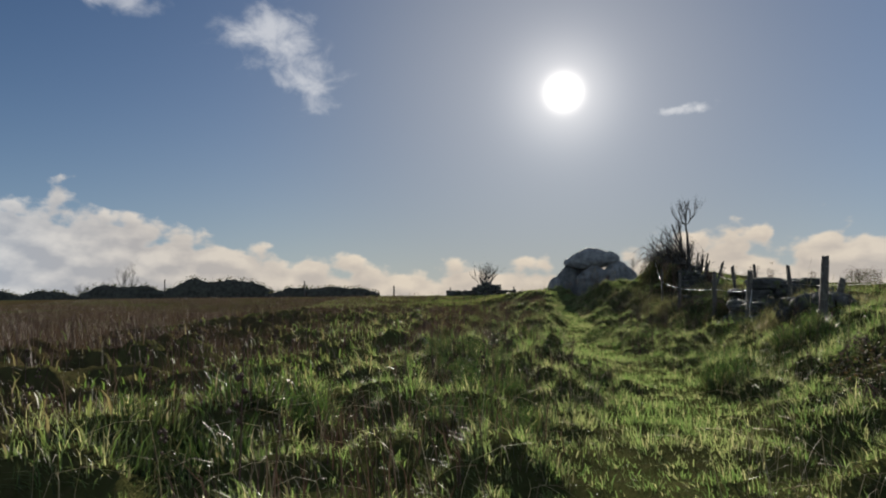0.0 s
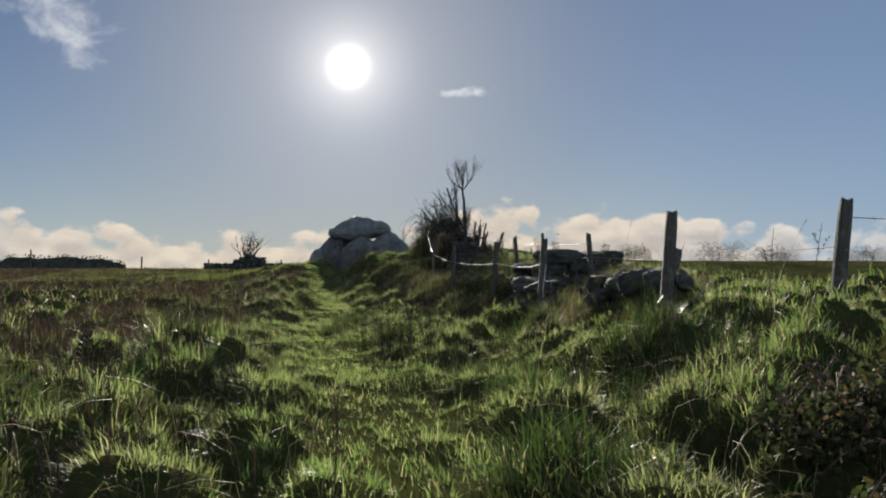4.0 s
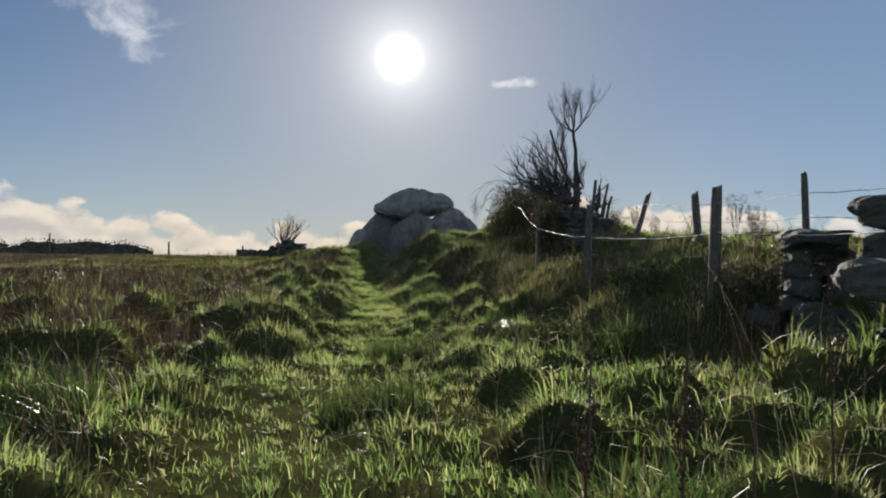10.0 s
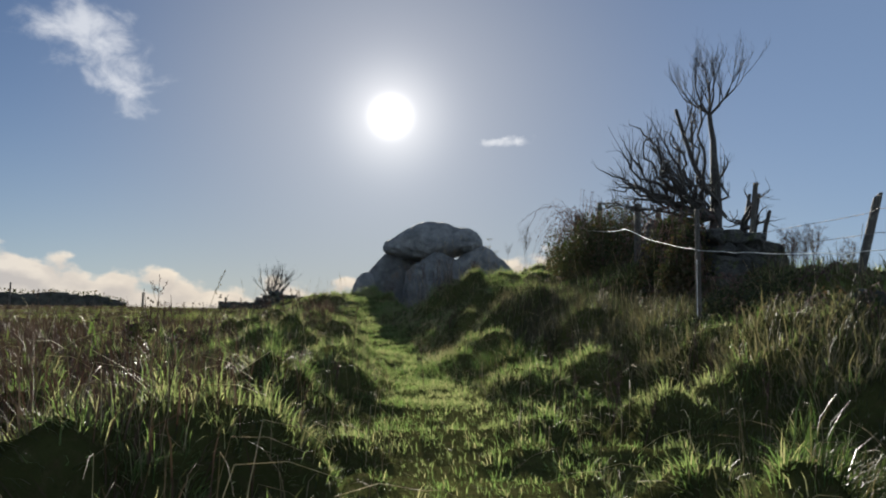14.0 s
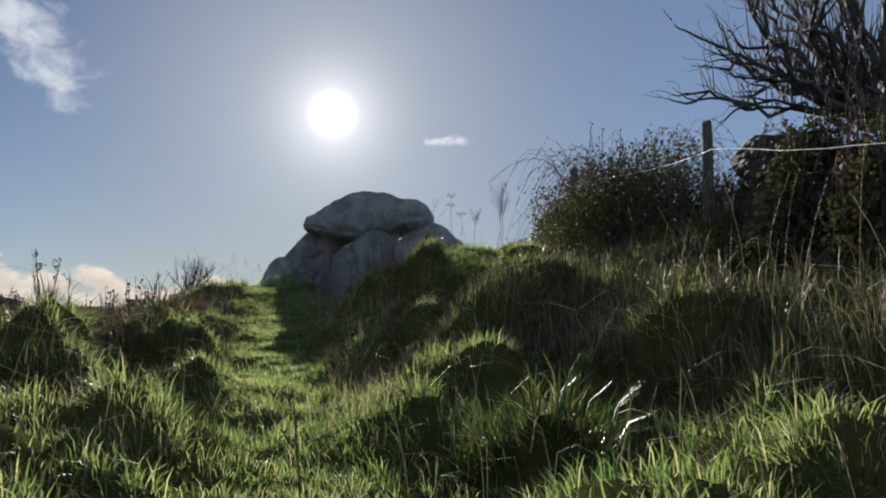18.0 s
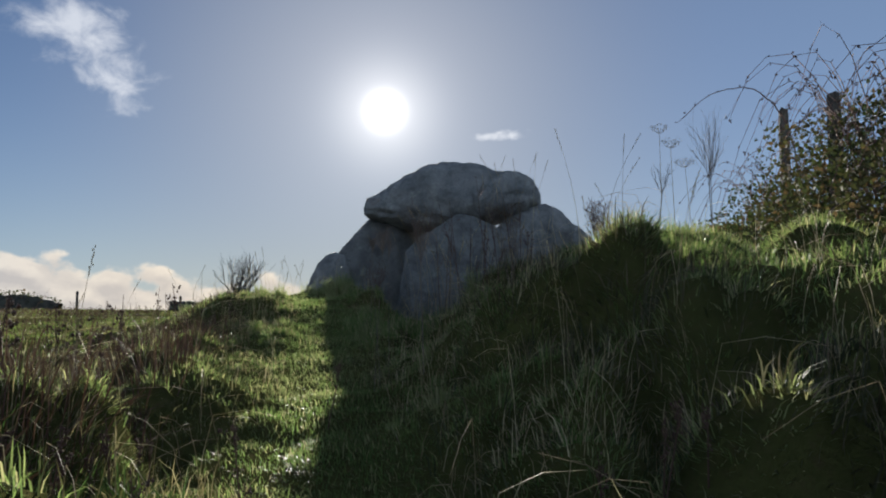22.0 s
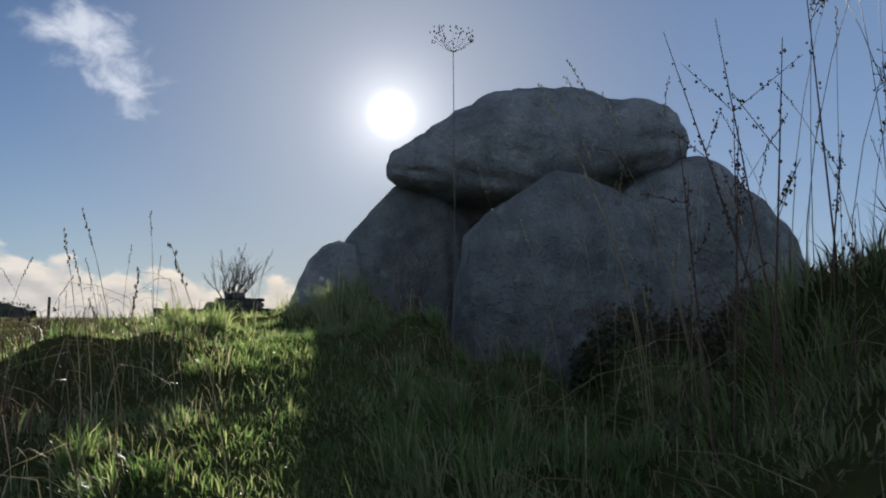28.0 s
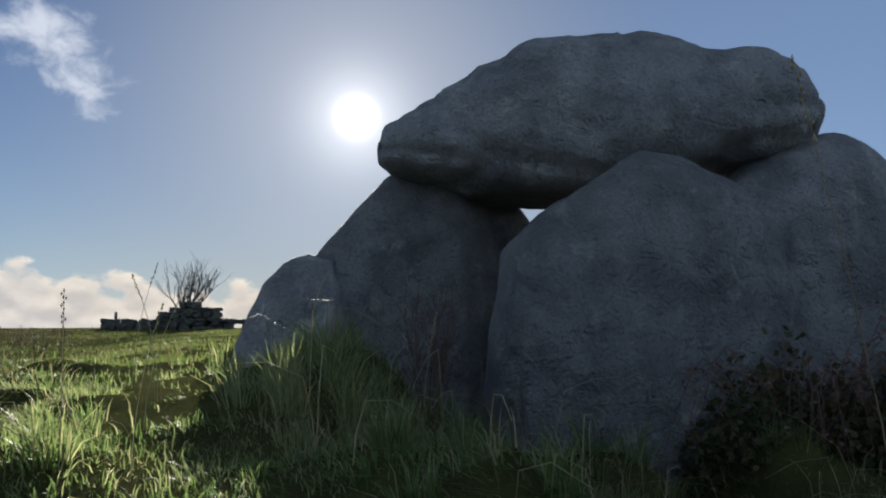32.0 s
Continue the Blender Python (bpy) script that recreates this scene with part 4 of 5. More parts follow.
def dry_wall(name, a, b, base, top, depth, seed, label, size=0.34, gap=0.0, ragged=0.25, face_turn=0.0):
    """Courses of rough stones from a to b, ragged on top."""
    rnd = np.random.default_rng(seed)
    (ax, ay), (bx, by) = a, b
    length = math.hypot(bx - ax, by - ay)
    ux, uy = (bx - ax) / length, (by - ay) / length
    e = empty(name, (ax + bx) / 2, (ay + by) / 2, base, label, "stone wall")
    turn = math.degrees(math.atan2(uy, ux))
    z = base
    row = 0
    while z < top:
        hgt = size * (0.42 + 0.35 * rnd.random())
        for layer in range(max(1, round(depth / 0.4))):
            s = rnd.random() * size * 0.5
            while s < length:
                w = size * (0.7 + 0.9 * rnd.random())
                crest = top - ragged * vnoise(s * 1.1, seed * 1.0, 9) * (top - base)
                if z + hgt * 0.5 < crest and rnd.random() > gap:
                    off = (layer * 0.38 - depth / 2 + 0.19) + rnd.normal(0, 0.03)
                    ob = wall_stone(e, "stone", ax + ux * (s + w / 2) - uy * off, ay + uy * (s + w / 2) + ux * off, z + hgt / 2, w * 1.08, size * (0.9 + 0.4 * rnd.random()), hgt * 1.15, rnd)
                    ob.rotation_euler.z += radians(turn)
                s += w * 0.97
        z += hgt * 0.93
        row += 1
    return e


dry_wall("dry_stone_wall", (7.0, 14.8), (7.4, 18.2), 0.9, 1.42, 0.4, 5, "tumbled mossy dry stones along the top of the bank", 0.19, 0.4, 0.7)
dry_wall("dry_stone_wall", (8.05, 22.1), (8.2, 23.0), 0.9, 1.5, 0.4, 16, "tumbled low end of a dry stone wall", 0.24, 0.1, 0.6)
dry_wall("dry_stone_wall", (7.45, 18.6), (8.05, 21.6), 0.85, 1.5, 0.4, 6, "stacked dry stone wall below the fence, with large flat blocks", 0.36, 0.0, 0.35)
dry_wall("dry_stone_wall", (8.15, 21.3), (9.7, 20.9), 1.1, 2.28, 0.5, 18, "stacked dry stone wall of large squared blocks running off the bank", 0.46, 0.0, 0.06)
dry_wall("dry_stone_wall", (7.95, 22.05), (8.4, 21.85), 1.0, 1.96, 0.4, 19, "short pillar of stacked stones ending the dry stone wall", 0.24, 0.0, 0.04)
dry_wall("ruined_wall", (9.3, 32.4), (10.1, 32.55), 1.5, 3.26, 0.4, 17, "rough dark stone face of the ruined wall", 0.28, 0.0, 0.08)
dry_wall("ruined_wall", (10.4, 31.85), (11.0, 32.1), 1.5, 2.2, 0.8, 15, "low tumbled end of the ruined wall", 0.28, 0.0, 0.2)
dry_wall("ruined_wall", (9.28, 31.55), (10.0, 31.72), 1.45, 3.1, 0.8, 8, "high ruined stone wall end overgrown with thorn and bramble", 0.28, 0.0, 0.06)
dry_wall("ruined_wall", (10.0, 31.72), (10.4, 31.85), 1.45, 2.85, 0.8, 20, "broken shoulder of the ruined wall", 0.28, 0.0, 0.06)
dry_wall("ruined_wall", (9.35, 31.9), (9.65, 33.3), 1.45, 3.1, 0.4, 9, "rough dark stone face of the bank under brambles", 0.28, 0.05, 0.2)
dry_wall("ruined_wall", (9.4, 32.9), (10.9, 34.2), 1.9, 3.4, 0.4, 13, "rough dark stone wall half buried in brambles", 0.28, 0.0, 0.12)
dry_wall("field_wall", (0.6, 80.2), (8.0, 79.4), 2.75, 3.4, 0.4, 10, "distant low rubble wall at the foot of a thorn tree", 0.42, 0.05, 0.5)
dry_wall("stone_heap", (3.1, 79.5), (5.7, 79.3), 2.75, 3.95, 0.8, 11, "heap of stones round a small thorn tree", 0.42, 0.05, 0.45)


def boulder(x, y, sx_, sy_, sz_, seed, label, mat=WALLSTONE, sink=0.3, z=None):
    me = rock_mesh("boulder", mat, seed, (sx_, sy_, sz_), 0.45, 0.22, 4, 1.3, 4)
    ob = new("boulder", me)
    base = float(turf_z(x, y)) if z is None else z
    ob.location, ob.rotation_euler = (x, y, base + sz_ * (1 - 2 * sink)), (0, 0, seed)
    return tagged(ob, label, "boulder", "loose stones along the bank")


boulder(8.2, 21.95, 0.32, 0.26, 0.11, 61, "flat mossy boulder on the pillar of stacked stones", z=1.93, sink=0.1)
boulder(8.55, 21.15, 0.44, 0.3, 0.15, 65, "broad flat-topped boulder crowning the dry stone wall", z=2.12, sink=0.1)
boulder(7.75, 20.5, 0.34, 0.28, 0.14, 62, "large rounded boulder on top of the wall", z=1.6, sink=0.1)
boulder(7.6, 19.6, 0.3, 0.26, 0.13, 63, "large rounded boulder on top of the wall", z=1.55, sink=0.1)
brnd = np.random.default_rng(4)
for i in range(26):
    yy = 14.6 + 3.4 * brnd.random()
    xx = float(edge_x(yy)) + 0.1 + 0.9 * brnd.random()
    s = 0.07 + 0.13 * brnd.random()
    boulder(xx, yy, s * 1.4, s, s * 0.8, 70 + i, "dark angular stone of a tumbled heap on the bank", sink=0.35)
for xx, yy, s in ((9.1, 28.4, 0.22), (8.6, 27.7, 0.2), (7.3, 15.3, 0.16), (7.45, 16.4, 0.18)):
    boulder(xx, yy, s * 1.4, s * 1.1, s * 0.85, int(yy * 10), "dark rounded boulder on the bank", sink=0.3)

boulder(9.95, 33.5, 0.5, 0.3, 0.13, 64, "long flat lintel stone lying on the ruined wall", RUINSTONE, z=3.14, sink=0.1)

# ---------------------------------------------------------------- thorn tree on the ruined wall
thorn_tree = empty("thorn_tree", 10.0, 32.3, 3.42, "bare leafless thorn tree with splayed lower limbs on a ruined wall", "tree")
trnd = np.random.default_rng(21)
tb = Tubes()
tb.tube([(0.1, 0.05, -0.6), (0.13, 0.03, 0.0), (0.12, 0.02, 0.4), (0.09, 0.0, 0.75), (0.1, 0.02, 1.0), (0.05, 0.0, 1.22), (0.03, 0.0, 1.42)], [0.1, 0.085, 0.07, 0.05, 0.042, 0.036, 0.032], 8)
part("trunk", tb.mesh("trunk", BARK), thorn_tree, "tall crooked grey trunk")
tb = Tubes()
for i in range(8):
    a = i * 2.4
    branch(tb, (0.03, 0.0, 1.36 + 0.02 * (i % 4)), (math.cos(a) * 0.75, math.sin(a) * 0.75, 0.75), 0.4 + 0.12 * trnd.random(), 0.018, 3, trnd, 0.45, 0.3, 0.12, 3)
part("crown", tb.mesh("crown", BARK), thorn_tree, "rounded crown of fine bare twigs")


def thorn_limb(reach, rise, thick):
    """A knobbly limb splayed out from the bole, with upright shoots along it."""
    tb = Tubes()
    t = np.linspace(0, 1, 10)[:, None]
    start = np.array([trnd.normal(0.0, 0.08) + 0.12 * (reach > 0), trnd.normal(0, 0.1), -0.15])
    end = np.array([reach, trnd.normal(0, 0.35), rise])
    mid = np.array([reach * 0.68, end[1] * 0.4, rise * 0.3])
    c = (1 - t) ** 2 * start + 2 * t * (1 - t) * mid + t ** 2 * end
    c[1:] += trnd.normal(0, 0.036, (9, 3))
    tb.tube(c, thick * (np.linspace(1, 0.3, 10) + 0.12 * trnd.random(10)), 6)
    shoots = Tubes()
    for k in range(int(7 + 5 * math.hypot(reach, rise))):
        s = 0.25 + 0.75 * trnd.random()
        p = np.array([np.interp(s, t[:, 0], c[:, a]) for a in range(3)])
        w = (reach * 0.08 + trnd.normal(0, 0.2), trnd.normal(0, 0.22), 0.9)
        branch(shoots, p, w, 0.16 + 0.42 * trnd.random() ** 1.4, 0.0062, 1 if trnd.random() < 0.2 else 0, trnd, 0.4, 0.35, 0.08, 2, 0.4)
    for k in range(3):
        branch(tb, c[-1 - k], unit(c[-1] - c[-3]), 0.2 + 0.15 * trnd.random(), 0.012, 1, trnd, 0.7, 0.1, 0.25, 2, 0.4)
    limb = part("limb", tb.mesh("limb", BARK), thorn_tree)
    tagged(part("shoot", shoots.mesh("shoot", BARK), limb, "thin upright bare shoots"), kind="stuff")


for reach, rise, thick in ((-0.5, 1.25, 0.03), (-0.3, 1.4, 0.028), (-0.62, 1.05, 0.032), (-0.16, 1.3, 0.03), (-1.5, 0.28, 0.03), (-1.35, 0.75, 0.034), (-1.4, 0.5, 0.03), (-1.1, 0.4, 0.034), (-0.8, 0.55, 0.036), (-1.45, 0.6, 0.034), (-1.3, 0.4, 0.036), (-1.2, 0.85, 0.032), (-1.0, 0.65, 0.04), (-0.95, 1.05, 0.034), (-0.75, 0.85, 0.04), (-0.7, 1.2, 0.032), (-0.5, 0.9, 0.042), (-0.42, 1.3, 0.034), (-0.25, 1.05, 0.036), (-1.2, 0.1, 0.026), (-0.9, 0.15, 0.024), (-0.6, 0.3, 0.03), (0.3, 0.6, 0.03), (-1.5, 0.02, 0.026), (-1.25, -0.05, 0.024), (-1.0, 0.0, 0.026), (0.55, 0.6, 0.026)):
    thorn_limb(reach * 0.92, rise * (0.85 if reach < -0.75 else 1.0), thick * 0.9)
for i in range(9):
    thorn_limb(-0.95 + 1.3 * trnd.random(), 0.1 + 0.4 * trnd.random(), 0.022)
tb = Tubes()
tb.tube([(0.0, 0.0, 0.2), (-0.22, 0.02, 0.65), (-0.38, 0.0, 1.05), (-0.5, 0.0, 1.42)], [0.045, 0.034, 0.03, 0.026], 7)
part("cut_stem", tb.mesh("cut_stem", BARK), thorn_tree, "thick knobbly limb cut off short")
for i in range(6):
    tb = Tubes()
    p = np.array([0.5 + 0.3 * trnd.random(), trnd.normal(0, 0.2), -0.5])
    h = 0.4 + 0.4 * trnd.random()
    tb.tube([p, p + (0.04, 0, h * 0.5), p + (0.08 + 0.1 * trnd.random(), 0, h)], [0.034, 0.03, 0.026], 6)
    part("cut_stem", tb.mesh("cut_stem", BARK), thorn_tree, "straight stem cut off square")
for reach in (0.55, 0.7, 0.85, 1.05, 1.2):
    tb = Tubes()
    branch(tb, (0.5, 0.0, -0.3), (reach - 0.45, trnd.normal(0, 0.2), 0.5), 0.42, 0.034, 2, trnd, 0.75, 0.1, 0.28, 2, 0.5)
    part("limb", tb.mesh("limb", BARK), thorn_tree)


# ---------------------------------------------------------------- brambles
def bramble_mound(x, y, z, rx, ry, rz, seed, leaves=7000, canes=90, label="dense dark mound of brambles with arching canes"):
    rnd = np.random.default_rng(seed)
    e = empty("bramble_bush", x, y, z, label, "bramble bush", "brambles on the bank")
    # leaves fill a ragged shell
    n = int(leaves * 1.5)
    th, ph = rnd.random(n) * 2 * np.pi, np.arccos(rnd.random(n))
    lump = 0.72 + 0.5 * vnoise(th * 2.2 + 9, ph * 3.0 + seed, 2)
    rr = lump * (0.55 + 0.5 * rnd.random(n) ** 0.6)
    p = np.stack((np.cos(th) * np.sin(ph) * rx * rr, np.sin(th) * np.sin(ph) * ry * rr, np.cos(ph) * rz * rr), -1)
    al = rnd.normal(0, 1, (n, 3))
    al /= np.linalg.norm(al, axis=1)[:, None]
    si = np.cross(al, rnd.normal(0, 1, (n, 3)))
    si /= np.linalg.norm(si, axis=1)[:, None] + 1e-6
    L = (0.026 + 0.034 * rnd.random(n))[:, None]
    v = np.stack((p, p + al * L * 0.45 + si * L * 0.36, p + al * L, p + al * L * 0.45 - si * L * 0.36), 1)
    i = np.arange(n)[:, None] * 4
    tagged(part("foliage", mesh_of("foliage", v.reshape(-1, 3), [i + np.array([[0, 1, 2, 3]])], BRAMBLE_LEAF), e, "small dark leaves, some withered"), kind="stuff")
    tb = Tubes()
    for k in range(canes):
        a = rnd.random() * 2 * np.pi
        s = np.array([math.cos(a) * rx * 0.5 * rnd.random(), math.sin(a) * ry * 0.5 * rnd.random(), 0.0])
        out = 0.7 + 0.6 * rnd.random()
        en = np.array([math.cos(a) * rx * out, math.sin(a) * ry * out, rz * (0.1 + 0.7 * rnd.random())])
        tip = rz * (0.95 + 0.4 * rnd.random())
        t = np.linspace(0, 1, 8)[:, None]
        c = (1 - t) ** 2 * s + 2 * t * (1 - t) * np.array([en[0] * 0.6, en[1] * 0.6, tip * 1.5]) + t ** 2 * en + rnd.normal(0, 0.012, (8, 3))
        tb.tube(c, np.linspace(0.006, 0.002, 8), 3)
        for q in c[3:]:
            for _ in range(2):
                tb.leaf(q, unit(rnd.normal(0, 1, 3)), unit(rnd.normal(0, 1, 3)), 0.035, 0.02)
    part("cane_tangle", tb.mesh("cane_tangle", CANE), e, "thin reddish arching canes")
    return e


bramble_mound(10.35, 36.4, 2.5, 1.15, 1.4, 1.4, 41, 11000, 90)
bramble_mound(11.0, 38.3, 2.6, 1.3, 1.6, 1.6, 42, 12000, 100)
bramble_mound(11.9, 41.0, 2.9, 1.1, 1.2, 1.0, 55, 6000, 60)
bramble_mound(8.5, 45.3, 1.75, 0.7, 0.45, 0.5, 52, 2200, 24, "dark brambles and rank growth at the foot of the stones")
bramble_mound(10.0, 45.2, 1.75, 1.2, 0.5, 0.55, 53, 3600, 34, "dark brambles and rank growth at the foot of the stones")
bramble_mound(9.35, 44.75, 1.9, 0.75, 0.4, 0.75, 57, 3600, 30, "rank dark growth hiding the foot of the stones")
bramble_mound(10.5, 44.6, 2.0, 0.8, 0.45, 0.8, 58, 3600, 30, "rank dark growth hiding the foot of the stones")
bramble_mound(11.9, 45.3, 2.3, 0.9, 0.6, 0.6, 54, 2600, 26, "dark brambles and rank growth at the foot of the stones")
bramble_mound(10.75, 34.9, 2.6, 0.8, 0.7, 0.75, 56, 4000, 36, "dark brambles and ivy over the ruined wall")
bramble_mound(10.05, 33.3, 2.6, 0.55, 0.7, 0.6, 43, 5000, 50, "dark brambles and ivy over the ruined wall")
bramble_mound(9.2, 31.5, 1.6, 0.38, 0.34, 1.5, 50, 4500, 26, "dark ivy and brambles hanging on the wall face")
bramble_mound(9.1, 33.3, 1.5, 0.3, 1.5, 0.85, 51, 5000, 26, "dark ivy and brambles hanging on the wall face")
bramble_mound(9.45, 32.3, 2.3, 0.45, 0.6, 0.95, 59, 5000, 30, "dark brambles and ivy over the ruined wall")
bramble_mound(9.3, 29.9, 1.75, 0.7, 1.2, 0.55, 44, 3500, 30, "low dark brambles at the foot of the bank")
bramble_mound(4.9, 9.0, 0.85, 0.65, 0.6, 0.34, 71, 2600, 16, "low dark bramble mound on the edge of the grass")
bramble_mound(5.6, 10.3, 0.95, 0.6, 0.55, 0.4, 72, 2600, 16, "low dark bramble mound on the edge of the grass")
bramble_mound(4.2, 7.5, 0.8, 0.5, 0.5, 0.3, 73, 2000, 14, "low dark bramble mound on the edge of the grass")
bramble_mound(8.4, 22.9, 1.3, 0.5, 0.8, 0.55, 45, 2500, 20, "low dark brambles against the wall end")
bramble_mound(8.3, 25.2, 1.3, 0.6, 1.1, 0.5, 47, 3000, 24, "low dark brambles on the slope of the bank")
bramble_mound(8.6, 27.8, 1.5, 0.6, 1.2, 0.5, 48, 3000, 24, "low dark brambles on the slope of the bank")
# bramble mound added in place of a dark tussocky hollow in the grass
bramble_mound(6.7, 24.3, 0.8, 0.75, 0.65, 0.4, 49, 3200, 14, "low dark leafy mound put in for a dark tussocky hollow")

arch = Tubes()
t = np.linspace(0, 1, 22)[:, None]
p0, p1, p2, p3 = (np.array(q) for q in ((11.2, 40.1, 3.6), (11.15, 40.1, 4.75), (10.5, 40.2, 4.95), (9.55, 39.7, 4.1)))
arc = (1 - t) ** 3 * p0 + 3 * t * (1 - t) ** 2 * p1 + 3 * t ** 2 * (1 - t) * p2 + t ** 3 * p3
arch.tube(arc + RNG.normal(0, 0.006, arc.shape), np.linspace(0.010, 0.003, 22), 5)
for q in arc[8:]:
    arch.leaf(q, unit(RNG.normal(0, 1, 3)), unit(RNG.normal(0, 1, 3)), 0.035, 0.018)
tagged(new("bramble_cane", arch.mesh("bramble_cane", CANE)), "single long bramble cane arching out over the bank", "bramble cane")


# ---------------------------------------------------------------- dead plants
def umbel(tb, top_tb, base, h, rnd, spread_=0.07, rays=14, r=0.0035):
    """A dried hogweed: hollow stalk with a flat head of rays."""
    base = np.array(base, float)
    top = base + np.array([rnd.normal(0, 0.05), rnd.normal(0, 0.05), h])
    mid = (base + top) / 2 + rnd.normal(0, 0.015, 3)
    tb.tube([base, mid, top], [r, r * 0.8, r * 0.55], 5)
    for k in range(rays):
        a = k * 2 * np.pi / rays
        o = spread_ * (0.7 + 0.5 * rnd.random())
        e = top + np.array([math.cos(a) * o, math.sin(a) * o, spread_ * (0.5 + 0.3 * rnd.random())])
        top_tb.tube([top, (top + e) / 2 + (0, 0, -0.006), e], [r * 0.4, r * 0.3, r * 0.25], 3)
        for _ in range(5):
            top_tb.blob(e + rnd.normal(0, 0.008, 3) + (0, 0, 0.008), 0.003)


def dock(tb, top_tb, base, h, rnd, r=0.004):
    """A dead dock: a stem with whorls of brown seed."""
    base = np.array(base, float)
    lean = rnd.normal(0, 0.1, 2)
    pts = [base + np.array([lean[0] * s * h, lean[1] * s * h, h * s]) for s in (0, 0.4, 0.75, 1.0)]
    tb.tube(pts, [r, r * 0.85, r * 0.6, r * 0.3], 4)
    arms = [(0.55 + 0.3 * rnd.random(), unit(rnd.normal(0, 0.4, 3) + np.array([0, 0, 0.9])), 0.0 if k == 0 else 0.1 + 0.1 * rnd.random()) for k in range(4)]
    for s0, way, reach in arms[1:]:
        q = base + np.array([lean[0] * s0 * h, lean[1] * s0 * h, h * s0])
        tb.tube([q, q + way * reach * h], [r * 0.4, r * 0.25], 3)
    for k in range(52):
        s0, way, reach = arms[k % 4]
        s = s0 if reach else 0.5 + 0.5 * rnd.random()
        q = base + np.array([lean[0] * s * h, lean[1] * s * h, h * s]) + way * reach * h * (0.2 + 0.8 * rnd.random())
        top_tb.blob(q + rnd.normal(0, 0.006, 3), 0.0028 + 0.003 * rnd.random(), 1.1)


def seed_grass(tb, base, h, rnd, r=0.0022, a=None, ln=None):
    """A tall dry grass stem with a drooping ear."""
    base = np.array(base, float)
    a = rnd.random() * 2 * np.pi if a is None else a
    ln = 0.12 + 0.25 * rnd.random() if ln is None else ln
    t = np.linspace(0, 1, 6)
    pts = np.stack((base[0] + math.cos(a) * ln * h * t ** 2, base[1] + math.sin(a) * ln * h * t ** 2, base[2] + h * t), -1)
    tb.tube(pts, np.linspace(r, r * 0.4, 6), 3)
    w = unit(pts[-1] - pts[-2])
    for k in range(12):
        tb.blob(pts[-1] - w * k * 0.011 + rnd.normal(0, 0.0028, 3), 0.003, 2.4)


def ragwort(tb, top_tb, base, h, rnd):
    """A branched dead ragwort with button heads."""
    base = np.array(base, float)
    stems = 6
    for s in range(stems):
        a = s * 2.4 + rnd.random()
        w = unit((math.cos(a) * 0.2, math.sin(a) * 0.2, 1))
        p = base.copy()
        pts = [p]
        for k in range(5):
            w = unit(w + rnd.normal(0, 0.05, 3) + np.array([0, 0, 0.05]))
            p = p + w * h * 0.17
            pts.append(p)
        one = Tubes()
        one.tube(pts, np.linspace(0.0036, 0.0018, 6), 4)
        tb.append(one)
        for k in range(12):
            q = pts[2 + k % 4]
            bw = unit(w + rnd.normal(0, 0.38, 3) + np.array([0, 0, 0.4]))
            e = q + bw * h * (0.16 + 0.16 * rnd.random())
            top_tb.tube([q, (q + e) / 2 + rnd.normal(0, 0.01, 3), e], [0.0016, 0.0013, 0.001], 3)
            for _ in range(6):
                f = e + rnd.normal(0, 0.022, 3) + np.array([0, 0, 0.015])
                top_tb.tube([e, f], [0.001, 0.001], 3)
                top_tb.blob(f, 0.004, 0.9)


def fan_ragwort(tb, top_tb, base, h, rnd, wide=0.12, rays=10, depth=0.46, r=0.0042):
    """A dead ragwort: one stem that parts high up into a broom of fine twigs with button heads."""
    fork = h - depth
    trunk = Tubes()
    bow = rnd.normal(0, 0.05, 2)
    trunk.tube([(bow[0], bow[1], 0), (bow[0] * 0.75, bow[1] * 0.8, fork * 0.3), (bow[0] * 0.3, bow[1] * 0.3, fork * 0.7), (0, 0, fork), (0.003, 0, fork + depth * 0.3)], [r, r * 0.95, r * 0.88, r * 0.8, r * 0.55], 5)
    tb.append(trunk)
    for s in range(rays):
        a, out = s * 2.4 + rnd.random() * 0.6, wide * (0.35 + 0.65 * rnd.random())
        w = np.array([math.cos(a), math.sin(a), 0.0])
        low, high = fork + depth * 0.3 * rnd.random(), h - depth * 0.25 * rnd.random()
        t = np.linspace(0, 1, 6)[:, None]
        c = w * out * t ** 0.9 + np.array([0, 0, 1.0]) * (low + (high - low) * t ** 1.1) + rnd.normal(0, 0.003, (6, 3)) * t
        one = Tubes()
        one.tube(c, np.linspace(0.0021, 0.0009, 6), 4)
        for k in range(5):
            j = 1 + k % 4
            way = unit(c[j + 1] - c[j] + unit(rnd.normal(0, 1, 3)) * 0.5 * np.linalg.norm(c[j + 1] - c[j]))
            tip = c[j] + way * depth * (0.18 + 0.2 * rnd.random())
            mid = (c[j] + tip) / 2 + rnd.normal(0, 0.004, 3)
            one.tube([c[j], mid, tip], [0.0012, 0.001, 0.0007], 3)
            for q in (mid, (mid + tip) / 2, tip):
                for _ in range(2):
                    g = q + unit(way + rnd.normal(0, 0.4, 3)) * (0.012 + 0.028 * rnd.random())
                    top_tb.tube([q, g], [0.0006, 0.0005], 3)
                    top_tb.blob(g, 0.0016 + 0.0012 * rnd.random(), 0.9)
        tb.append(one)


prnd = np.random.default_rng(77)


